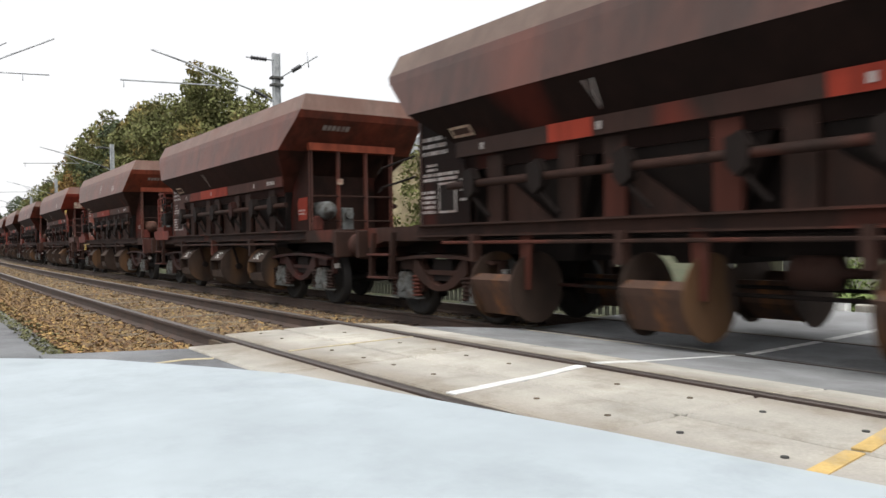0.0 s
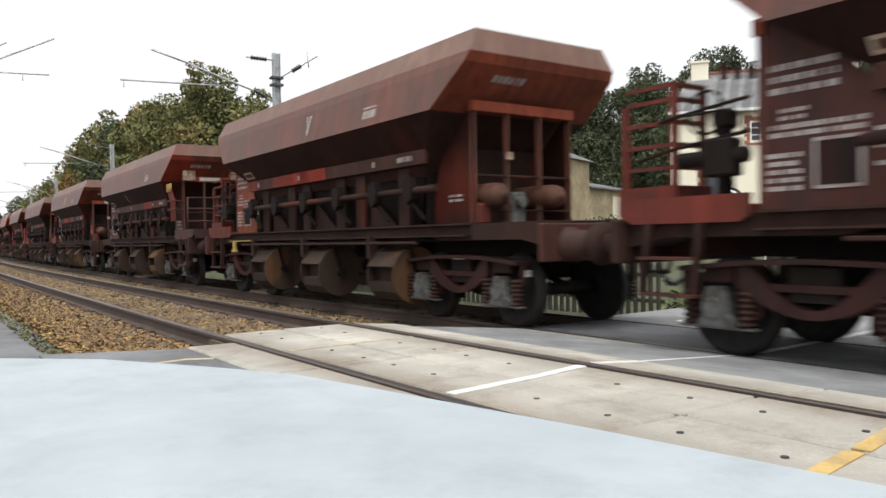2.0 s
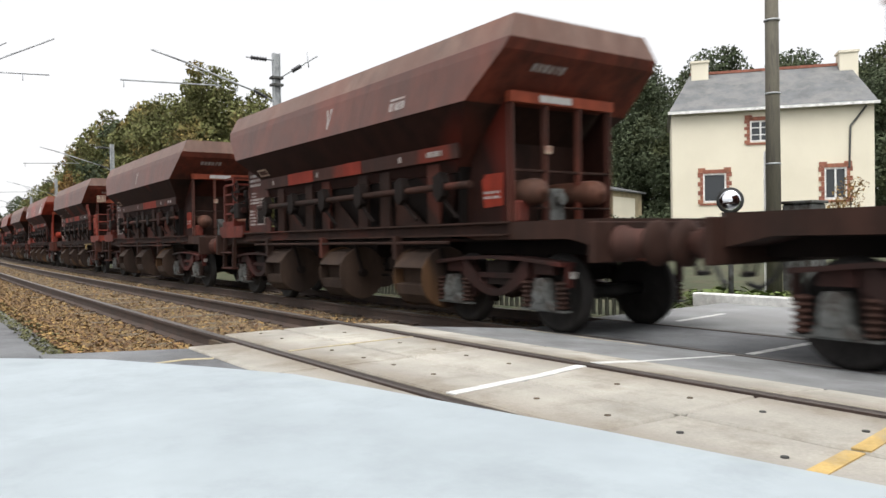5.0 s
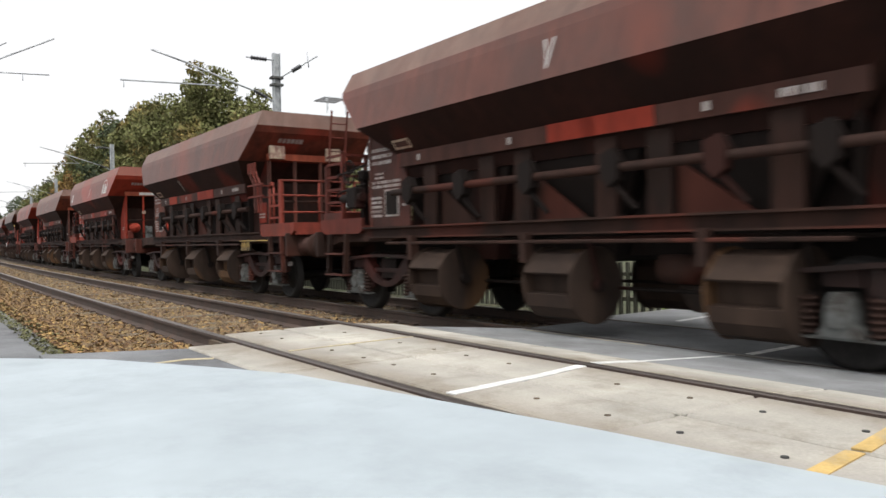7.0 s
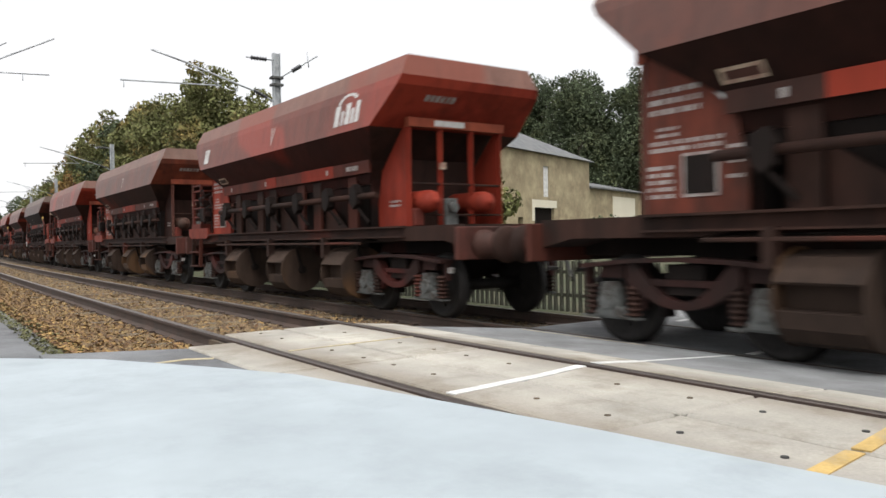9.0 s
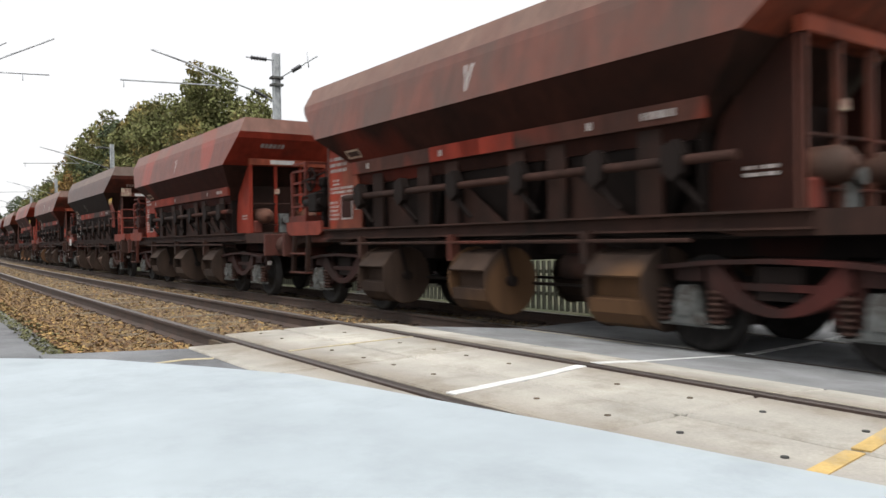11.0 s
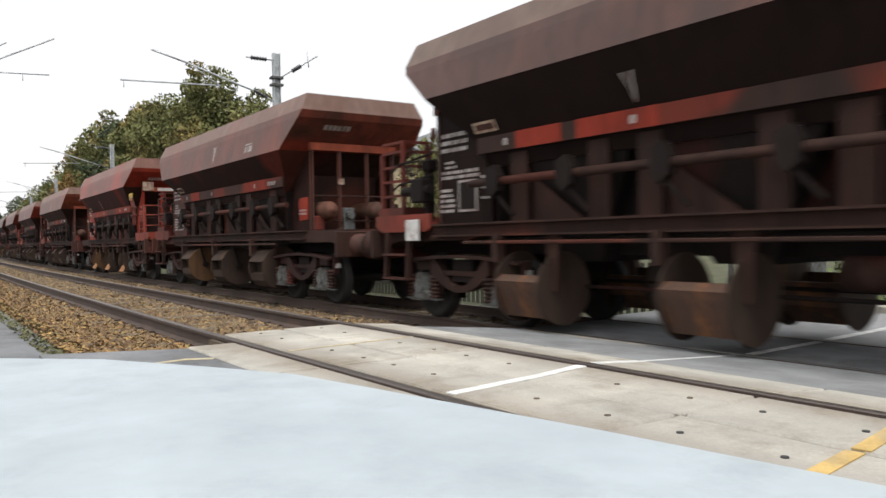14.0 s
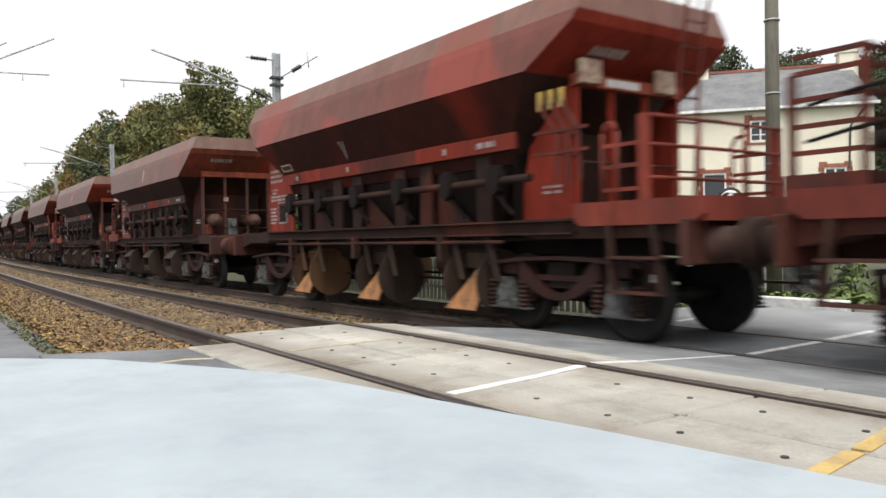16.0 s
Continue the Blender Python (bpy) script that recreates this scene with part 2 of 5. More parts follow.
sleeper_mat = mat("concrete_sleeper", (0.150, 0.118, 0.078), 0.9, bump=0.2, second=(0.095, 0.072, 0.048), second_scale=4, obj_vary=0.2)
panel_mat = mat("crossing_concrete", (0.400, 0.380, 0.335), 0.88, scale=1.3, fine=60, bump=0.15,
                second=(0.215, 0.188, 0.145), second_scale=1.6, second_edge=(0.50, 0.74), obj_vary=0.07)


def rust_along_rails(m, lines, reach):
    """Brown rust and oil that the wheels have spread over the concrete beside the rails."""
    nd, ln = m.node_tree.nodes, m.node_tree.links
    b = nd["Principled BSDF"]
    old = b.inputs["Base Color"].links[0].from_socket
    tc = [n for n in nd if n.type == "TEX_COORD"][0]
    sep = nd.new("ShaderNodeSeparateXYZ")
    ln.new(tc.outputs["Object"], sep.inputs[0])
    near = None
    for y in lines:
        cmp_ = nd.new("ShaderNodeMath")
        cmp_.operation, cmp_.inputs[1].default_value = "SUBTRACT", y
        ln.new(sep.outputs["Y"], cmp_.inputs[0])
        ab = nd.new("ShaderNodeMath")
        ab.operation = "ABSOLUTE"
        ln.new(cmp_.outputs[0], ab.inputs[0])
        if near is None:
            near = ab.outputs[0]
        else:
            mn = nd.new("ShaderNodeMath")
            mn.operation = "MINIMUM"
            ln.new(near, mn.inputs[0])
            ln.new(ab.outputs[0], mn.inputs[1])
            near = mn.outputs[0]
    rg = nd.new("ShaderNodeMapRange")
    rg.inputs["From Min"].default_value, rg.inputs["From Max"].default_value = 0.04, reach
    rg.inputs["To Min"].default_value, rg.inputs["To Max"].default_value = 1.0, 0.0
    ln.new(near, rg.inputs["Value"])
    n = nd.new("ShaderNodeTexNoise")
    n.inputs["Scale"].default_value, n.inputs["Detail"].default_value = 2.6, 5.0
    ln.new(tc.outputs["Object"], n.inputs["Vector"])
    mul = nd.new("ShaderNodeMath")
    mul.operation = "MULTIPLY"
    ln.new(rg.outputs[0], mul.inputs[0])
    ln.new(n.outputs["Fac"], mul.inputs[1])
    x = nd.new("ShaderNodeMix")
    x.data_type = "RGBA"
    ln.new(mul.outputs[0], x.inputs["Factor"])
    ln.new(old, x.inputs["A"])
    x.inputs["B"].default_value = (0.105, 0.072, 0.040, 1.0)
    ln.new(x.outputs["Result"], b.inputs["Base Color"])


rust_along_rails(panel_mat, (2.565, 4.06), 0.42)
asphalt = mat("grey_asphalt", (0.165, 0.172, 0.18), 0.9, scale=1.2, fine=160, bump=0.3, second=(0.095, 0.095, 0.10), second_scale=0.8)
asphalt_mid = mat("patched_asphalt", (0.225, 0.232, 0.238), 0.9, scale=1.0, fine=160, bump=0.25, second=(0.15, 0.152, 0.155), second_scale=0.9)
fence_mat = mat("mossy_fence_concrete", (0.070, 0.070, 0.052), 0.95, scale=5, bump=0.2, second=(0.06, 0.065, 0.04), second_scale=3)
asphalt_pale = mat("worn_pale_asphalt", (0.275, 0.28, 0.285), 0.88, scale=0.9, fine=160, bump=0.25, second=(0.24, 0.24, 0.24), second_scale=0.7)
white_line = mat("white_road_paint", (0.64, 0.64, 0.625), 0.7, fine=120, second=(0.5, 0.48, 0.44), second_scale=5, second_edge=(0.6, 0.8))
yellow_line = mat("yellow_road_paint", (0.52, 0.36, 0.13), 0.8, second=(0.36, 0.30, 0.20), second_scale=4, second_edge=(0.5, 0.7))
ledge_mat = mat("pale_blue_painted_ledge", (0.365, 0.415, 0.445), 0.62, vary=(0.385, 0.435, 0.465), scale=5, fine=18, bump=0.0,
                second=(0.315, 0.358, 0.385), second_scale=14, second_edge=(0.50, 0.72), spec=0.3)
yellow_faded = mat("faded_yellow_road_paint", (0.46, 0.39, 0.24), 0.8, second=(0.36, 0.33, 0.26), second_scale=4, second_edge=(0.4, 0.7))
verge_mat = mat("rough_verge", (0.050, 0.060, 0.026), 0.95, scale=2, fine=20, bump=0.4, second=(0.075, 0.065, 0.035), second_scale=1.5)
dirt_mat = mat("ballast_bed", (0.098, 0.069, 0.042), 0.95, scale=2.2, fine=60, bump=0.6, second=(0.075, 0.057, 0.038), second_scale=3)
stone_mat = mat("ballast_stone", (0.155, 0.103, 0.055), 0.9, scale=9, fine=80, bump=0.2, island=0.55)
leaf_litter = mat("fallen_leaves", (0.225, 0.130, 0.050), 0.85, scale=12, island=0.6)
grass_mat = mat("short_grass", (0.120, 0.118, 0.048), 0.9, scale=5, island=0.45)
verge_grass = mat("green_verge_grass", (0.120, 0.160, 0.045), 0.9, scale=5, island=0.4)
leaf_green = mat("oak_leaves", (0.135, 0.140, 0.052), 0.75, spec=0.2, scale=1.0, island=0.4, second=(0.23, 0.155, 0.055), second_scale=0.45, second_edge=(0.52, 0.68))
leaf_dark = mat("wood_leaves", (0.070, 0.088, 0.048), 0.8, spec=0.2, scale=1.0, island=0.28, second=(0.085, 0.090, 0.035), second_scale=0.25, second_edge=(0.5, 0.7))
leaf_autumn = mat("autumn_leaves", (0.20, 0.115, 0.03), 0.8, scale=1.0, island=0.5)
bark = mat("bark", (0.075, 0.06, 0.045), 0.95, scale=8, bump=0.5)
render_wall = mat("cream_render", (0.80, 0.745, 0.60), 0.9, vary=(0.83, 0.775, 0.63), scale=0.5, fine=140, bump=0.05)
barn_wall = mat("ochre_render", (0.42, 0.35, 0.22), 0.92, scale=1.4, fine=50, bump=0.15, second=(0.30, 0.24, 0.15), second_scale=0.8)
slate = mat("grey_slate", (0.115, 0.120, 0.125), 0.6, scale=1.5, fine=30, bump=0.15, second=(0.17, 0.17, 0.165), second_scale=1.2, obj_vary=0.15)
brick_mat = mat("red_brick", (0.32, 0.13, 0.085), 0.9, scale=6, bump=0.15, obj_vary=0.2)
white_frame = mat("white_window_frame", (0.78, 0.78, 0.76), 0.5)
pole_mat = mat("weathered_pole_wood", (0.19, 0.175, 0.135), 0.9, scale=2, fine=30, bump=0.3, stretch=(6, 6, 0.6), second=(0.12, 0.11, 0.09), second_scale=2)
glass = bpy.data.materials.new("window_glass")
glass.use_nodes = True
gb = glass.node_tree.nodes["Principled BSDF"]
gb.inputs["Base Color"].default_value, gb.inputs["Roughness"].default_value = (0.035, 0.04, 0.045, 1), 0.08
mirror_glass = bpy.data.materials.new("mirror_glass")
mirror_glass.use_nodes = True
gb = mirror_glass.node_tree.nodes["Principled BSDF"]
gb.inputs["Base Color"].default_value, gb.inputs["Roughness"].default_value, gb.inputs["Metallic"].default_value = (0.7, 0.72, 0.74, 1), 0.05, 1.0


# ---- ground, tracks and crossing ----
def ground_z(y):
    """The lie of the land across the line: path, near track bed, far track bed, verge."""
    pts = [(-400, -0.10), (0.9, -0.10), (1.25, -0.12), (1.7, -0.19), (4.9, -0.19), (5.7, -0.41), (8.9, -0.41), (10.0, -0.55), (12.0, -0.5), (16.0, -0.2), (28.0, 0.25), (60.0, 1.0), (400, 1.5)]
    for (a, za), (b, zb) in zip(pts, pts[1:]):
        if y <= b:
            return za + (zb - za) * (y - a) / (b - a)
    return 1.5


def make_ground():
    bm = bmesh.new()
    xs = [-900, -400, -200, -140, -110, -90, -75, -60, -50, -40, -32, -26, -20, -15, -10, -7.6, -4, 0, 4, 10, 30, 100, 900]
    ys = [-900, -100, -20, -5, 0, 0.9, 1.25, 1.7, 2.4, 3.3, 4.2, 4.9, 5.7, 6.4, 7.2, 8.0, 8.9, 10, 12, 16, 28, 60, 100, 300, 900]
    grid = [[bm.verts.new((x, y + bend(max(x, -200.0)), ground_z(y))) for y in ys] for x in xs]
    for i in range(len(xs) - 1):
        for j in range(len(ys) - 1):
            f = bm.faces.new((grid[i][j], grid[i + 1][j], grid[i + 1][j + 1], grid[i][j + 1]))
            f.material_index = 0 if 1.25 <= ys[j] < 10 else (2 if ys[j] < 1.25 and xs[i] < 400 else 1)
    return tagged(part("ground", bm, [dirt_mat, verge_mat, asphalt]), "brown ballast bed, grassy verge and grey asphalt path", "ground", kind="structure")


make_ground()


def make_rail(name, y0, z0, group):
    """A running rail: foot, web and head, bent along the line."""
    prof = [(-0.07, -0.172), (0.07, -0.172), (0.07, -0.16), (0.012, -0.135), (0.010, -0.045), (0.036, -0.035), (0.036, -0.006), (0.028, 0.0),
            (-0.028, 0.0), (-0.036, -0.006), (-0.036, -0.035), (-0.010, -0.045), (-0.012, -0.135), (-0.07, -0.16)]
    bm = bmesh.new()
    rings = []
    for x in [40, 10, 0] + [-2.5 * i for i in range(1, 80)]:
        rings.append([bm.verts.new((x, y0 + bend(x) + u, z0 + v)) for u, v in prof])
    n = len(prof)
    for a, b in zip(rings, rings[1:]):
        for i in range(n):
            f = bm.faces.new((a[i], a[(i + 1) % n], b[(i + 1) % n], b[i]))
            f.material_index = 1 if 6 <= i <= 8 else 0
    bm.faces.new(rings[0])
    bm.faces.new(rings[-1][::-1])
    return tagged(part(name, bm, [rail_side, rail_head]), "rusty steel running rail with a worn bright head", "rail", group)


for yy in (-0.75, 0.75):
    make_rail("rail", NEAR_Y + yy, NEAR_Z, "rails of the near track")
    make_rail("rail", FAR_Y + yy, FAR_Z, "rails of the far track")


def slab(bm, x0, x1, y0, y1, z1, depth, r=0.012):
    soft_box(bm, x0, x1, y0, y1, z1 - depth, z1, r)


def road_z(y):
    """Height of the road surface across the line: it falls gently from the near track to the far one."""
    if y < 4.12:
        return -0.006
    if y < 6.4:
        return -0.006 - (y - 4.12) / 2.28 * 0.215
    return -0.222 + max(0.0, y - 8.2) * 0.006


def make_crossing():
    """Concrete crossing panels, laid in rows beside and between the near rails, and the sloping road between the tracks."""
    base = thing("crossing_pavement", "pale concrete level crossing panels with dark lifting holes", "pavement", kind="structure")
    cuts = [-7.62, -5.07, -2.52, 0.03, 2.58, 5.1]
    for row, (y0, y1) in enumerate(((2.07, 2.495), (2.655, 3.258), (3.296, 3.965), (4.135, 4.72))):
        for a, b in zip(cuts, cuts[1:]):
            if row == 0 and a < -7:
                a = -6.9
            bm = bmesh.new()
            slab(bm, a + 0.010, b - 0.010, y0, y1, -0.004 + random.uniform(-0.0012, 0.0012), 0.17)
            if row == 3:
                for v in bm.verts:
                    v.co.z += road_z(v.co.y) + 0.006
            pl = part("panel", bm, panel_mat, base)
            for hx in (0.094, 0.298, 0.706, 0.918):
                if row in (1, 2):
                    bm = bmesh.new()
                    rod(bm, (a + (b - a) * hx, (y0 + y1) / 2, -0.02), (a + (b - a) * hx, (y0 + y1) / 2, 0.0015), 0.018, 10)
                    part("lifting_hole", bm, dirt_mat if a < -3 else rubber, pl, "dark lifting hole")
    for y0, y1 in ((2.497, 2.535), (2.595, 2.653), (3.967, 4.03), (4.095, 4.133)):
        bm = bmesh.new()
        box(bm, -7.6, 5.1, y0, y1, -0.15, -0.045)
        part("flangeway_filler", bm, grime_shade_black if y0 > 2.55 else dirt_mat, base, "dark dirt packed in the flangeway")
    return base


make_crossing()


def strip(name, pts, width, material, label, lift=0.0015):
    """A painted road line along points (x, y, z)."""
    bm = bmesh.new()
    last = None
    for i, p in enumerate(pts):
        a, b = Vector(pts[max(i - 1, 0)]), Vector(pts[min(i + 1, len(pts) - 1)])
        d = (b - a).normalized()
        n = Vector((-d.y, d.x, 0)) * (width / 2)
        q = Vector(p) + Vector((0, 0, lift))
        cur = (bm.verts.new(q + n), bm.verts.new(q - n), bm.verts.new(q - n - Vector((0, 0, 0.008))), bm.verts.new(q + n - Vector((0, 0, 0.008))))
        if last:
            for k in range(4):
                bm.faces.new((last[k], last[(k + 1) % 4], cur[(k + 1) % 4], cur[k]))
        else:
            bm.faces.new(cur)
        last = cur
    bm.faces.new(last[::-1])
    return tagged(part(name, bm, material), label, "road marking", "road markings", "structure")


def make_road():
    bm = bmesh.new()
    def sheet(x0, x1, ys, mi):
        rows = [(bm.verts.new((x0, y, road_z(y))), bm.verts.new((x1, y, road_z(y)))) for y in ys]
        low = [(bm.verts.new((x0, y, road_z(y) - 0.15)), bm.verts.new((x1, y, road_z(y) - 0.15))) for y in ys]
        for i in range(len(ys) - 1):
            for quad in ((rows[i][0], rows[i][1], rows[i + 1][1], rows[i + 1][0]), (rows[i][0], rows[i + 1][0], low[i + 1][0], low[i][0]), (rows[i][1], low[i][1], low[i + 1][1], rows[i + 1][1])):
                bm.faces.new(quad).material_index = mi
        bm.faces.new((rows[0][0], low[0][0], low[0][1], rows[0][1])).material_index = mi
        bm.faces.new((rows[-1][0], rows[-1][1], low[-1][1], low[-1][0])).material_index = mi
    sheet(-7.3, 5.1, [4.725, 5.3, 5.9, 6.39], 2)
    sheet(-7.3, 5.1, [6.52, 7.2, 7.87], 0)
    sheet(-7.6, 5.1, [8.03, 9.0, 10.0, 11.0], 1)
    return tagged(part("road", bm, [asphalt, asphalt_pale, asphalt_mid]), "worn grey asphalt road across the far track", "road", kind="structure")


make_road()
bm = bmesh.new()
prism(bm, [(-7.35, 0.95), (5.0, 0.95), (5.0, 2.055), (-6.85, 2.055)], -0.16, -0.012, "z")
tagged(part("pavement", bm, asphalt), "dark grey asphalt apron beside the crossing panels", "pavement", kind="structure")

strip("white_line", [(-3.70, 2.66, 0), (-3.80, 3.5, 0), (-3.90, 3.96, 0)], 0.085, white_line, "worn white painted line on concrete")
strip("white_line", [(-3.93, 4.14, road_z(4.14) + 0.003), (-3.99, 4.70, road_z(4.70) + 0.003)], 0.10, white_line, "worn white painted line on concrete")
strip("white_line", [(-4.00 - k * 0.075, 4.74 + k * 0.41, road_z(4.74 + k * 0.41) + 0.002) for k in range(5)], 0.045, white_line, "thin white painted line on asphalt")
strip("white_line", [(-4.25, 6.56, -0.22), (-4.27, 7.84, -0.22)], 0.09, white_line, "faded white painted line between the rails")
strip("white_line", [(-4.29, 8.06, -0.22), (-4.33, 9.4, road_z(9.4)), (-4.36, 10.9, road_z(10.9))], 0.11, white_line, "white painted line on the road")
strip("white_line", [(-6.5, 8.4, road_z(8.4)), (-6.62, 9.6, road_z(9.6))], 0.09, white_line, "faded white painted line on the road")
strip("yellow_line", [(-1.55, 2.70, 0), (-1.62, 3.25, 0)], 0.080, yellow_line, "worn yellow painted line on concrete")
strip("yellow_line", [(-1.62, 3.30, 0), (-1.72, 3.95, 0)], 0.080, yellow_line, "worn yellow painted line on concrete")
strip("yellow_line", [(-6.02, 2.66, 0), (-6.12, 3.96, 0)], 0.04, yellow_faded, "thin faded yellow line on concrete")
strip("yellow_line", [(-6.15, 1.6, -0.008), (-6.2, 1.85, -0.008), (-6.1, 2.04, -0.008)], 0.06, yellow_faded, "thin yellow line on asphalt")
strip("yellow_line", [(-7.1, 6.2, road_z(6.2)), (-6.2, 6.2, road_z(6.2)), (-5.2, 6.2, road_z(6.2))], 0.04, yellow_faded, "dirty yellow edge line along the far rail")


def make_ledge():
    """The painted ledge on which the camera stands: a wall top with a rounded front corner."""
    outline = [(0.55, 0.335), (0.2, 0.318), (-0.129, 0.280), (-0.246, 0.261), (-0.408, 0.229), (-0.478, 0.214), (-0.553, 0.190), (-0.647, 0.136),
               (-0.718, 0.064), (-0.765, -0.05), (-0.78, -0.30), (0.55, -0.30)]
    bm = bmesh.new()
    prism(bm, outline, -0.10, 0.831, "z")
    rim = [e for e in bm.edges if all(v.co.z > 0.8 for v in e.verts)]
    bmesh.ops.bevel(bm, geom=rim, offset=0.012, segments=3, affect="EDGES")
    for f in bm.faces:
        f.smooth = False
    return tagged(part("wall_ledge", bm, ledge_mat), "pale blue-white painted ledge with faint scuffs", "wall", kind="structure")


make_ledge()


def make_sleeper():
    bm = bmesh.new()
    prism(bm, [(-0.14, -0.35), (0.14, -0.35), (0.11, -0.172), (-0.11, -0.172)], -1.2, 1.2)
    return bm


def sleepers():
    first = part("sleeper", make_sleeper(), sleeper_mat)
    tagged(first, "weathered concrete sleeper half buried in ballast", "sleeper", "sleepers of both tracks")
    clip = bmesh.new()
    for y in (-0.75, 0.75):
        for d in (-0.1, 0.1):
            box(clip, -0.04, 0.04, y + d - 0.04, y + d + 0.04, -0.172, -0.145)
    tagged(part("rail_fastening", clip, rail_side, first), kind="stuff")
    for track, (y0, z0) in enumerate(((NEAR_Y, NEAR_Z), (FAR_Y, FAR_Z))):
        for k in range(64):
            x = -7.95 - 0.6 * k
            m = pose(x, y0 + bend(x), z0 - 0.006 + 0.012 * math.sin(k * 2.3), 0, 0, bend_turn(x))
            if track == 0 and k == 0:
                first.matrix_basis = m
            else:
                copy_thing(first, m)


sleepers()


def scatter(name, n, place, size, material, label, flat=False, seed=1):
    """Many small stones, or flat curled leaves, joined into one mesh."""
    rng = np.random.default_rng(seed)
    if flat:
        shape = np.array([(-1, 0, 0.1), (0, -0.55, 0.35), (1, 0, 0.0), (0, 0.55, 0.25)])
        tri = np.array([(0, 1, 2), (0, 2, 3)])
    else:
        shape = np.array([(1, 0.1, 0), (-0.9, 0, 0.1), (0, 0.9, 0.1), (0.1, -1, 0), (0.1, 0.1, 0.75), (0.5, 0.5, 0.5)])
        tri = np.array([(0, 5, 4), (5, 2, 4), (2, 1, 4), (1, 3, 4), (3, 0, 4), (0, 2, 5)])
    p = place(rng, n)
    a = rng.uniform(0, 6.283, n)
    s = size * rng.uniform(0.55, 1.4, (n, 1)) * rng.uniform(0.7, 1.3, (n, 3))
    v = shape[None] * s[:, None] * rng.uniform(0.75, 1.25, (n, len(shape), 1))
    if flat:
        tilt = rng.uniform(-0.7, 0.7, n)
        v[..., 2], v[..., 0] = v[..., 2] + v[..., 0] * np.sin(tilt)[:, None], v[..., 0] * np.cos(tilt)[:, None]
    c, d = np.cos(a)[:, None], np.sin(a)[:, None]
    v = np.stack([v[..., 0] * c - v[..., 1] * d, v[..., 0] * d + v[..., 1] * c, v[..., 2]], -1) + p[:, None]
    f = (tri[None] + (np.arange(n) * len(shape))[:, None, None]).reshape(-1, 3)
    me = bpy.data.meshes.new(name)
    me.from_pydata(v.reshape(-1, 3).tolist(), [], f.tolist())
    me.materials.append(material)
    return tagged(new(name, me), label, name.replace("_", " "), kind="stuff")


def strip_place(y0, y1, x_near, x_far, lift=0.0, power=2.2):
    def place(rng, n):
        x = x_near - (x_near - x_far) * rng.random(n) ** power
        y = rng.uniform(y0, y1, n)
        z = np.array([ground_z(b) for b in y]) + lift
        return np.stack([x, y + CURVE * np.minimum(x, 0) ** 2, z], -1)
    return place


scatter("ballast", 9000, strip_place(1.55, 2.5, -7.0, -60), 0.032, stone_mat, "brown-stained ballast stones along the near rail", seed=2)
scatter("ballast", 14000, strip_place(2.62, 4.0, -7.65, -50), 0.032, stone_mat, "brown-stained ballast stones between the near rails", seed=3)
scatter("ballast", 12000, strip_place(4.12, 6.4, -7.4, -60), 0.036, stone_mat, "brown-stained ballast stones between the tracks", seed=4)
scatter("ballast", 5000, strip_place(6.5, 9.6, -7.7, -50), 0.036, stone_mat, "ballast stones round the far track", seed=5)
scatter("fallen_leaf_litter", 15000, strip_place(1.25, 2.5, -6.9, -45, 0.01), 0.034, leaf_litter, "dry orange-brown leaves lying beside the rail", True, 6)
scatter("fallen_leaf_litter", 3500, strip_place(2.65, 6.2, -7.7, -45, 0.012), 0.042, leaf_litter, "dry brown leaves lying between the rails", True, 7)
scatter("grass", 5200, strip_place(1.05, 1.5, -6.8, -35, 0.008), 0.024, grass_mat, "short grass at the edge of the path", True, 8)


# ---- beyond the line ----
def leaf_cloud(centres, radii, n, size, seed, flatten=0.8):
    """Leaf blades strewn over and inside clumps; returns vertices and faces."""
    rng = np.random.default_rng(seed)
    centres, radii = np.array(centres), np.array(radii)
    pick = rng.choice(len(centres), n, p=radii ** 2 / (radii ** 2).sum())
    d = rng.normal(size=(n, 3))
    d /= np.linalg.norm(d, axis=1)[:, None]
    rad = radii[pick] * (0.55 + 0.5 * rng.random(n) ** 0.6)
    p = centres[pick] + d * rad[:, None] * np.array([1, 1, flatten])
    u = rng.normal(size=(n, 3))
    u /= np.linalg.norm(u, axis=1)[:, None]
    w = np.cross(u, d + 0.6 * rng.normal(size=(n, 3)))
    w /= np.linalg.norm(w, axis=1)[:, None] + 1e-9
    s = size * rng.uniform(0.5, 1.3, (n, 1))
    v = np.stack([p - u * s, p + w * s * 0.55, p + u * s, p - w * s * 0.55], 1)
    return v.reshape(-1, 3), (np.arange(n)[:, None] * 4 + np.arange(4)[None])


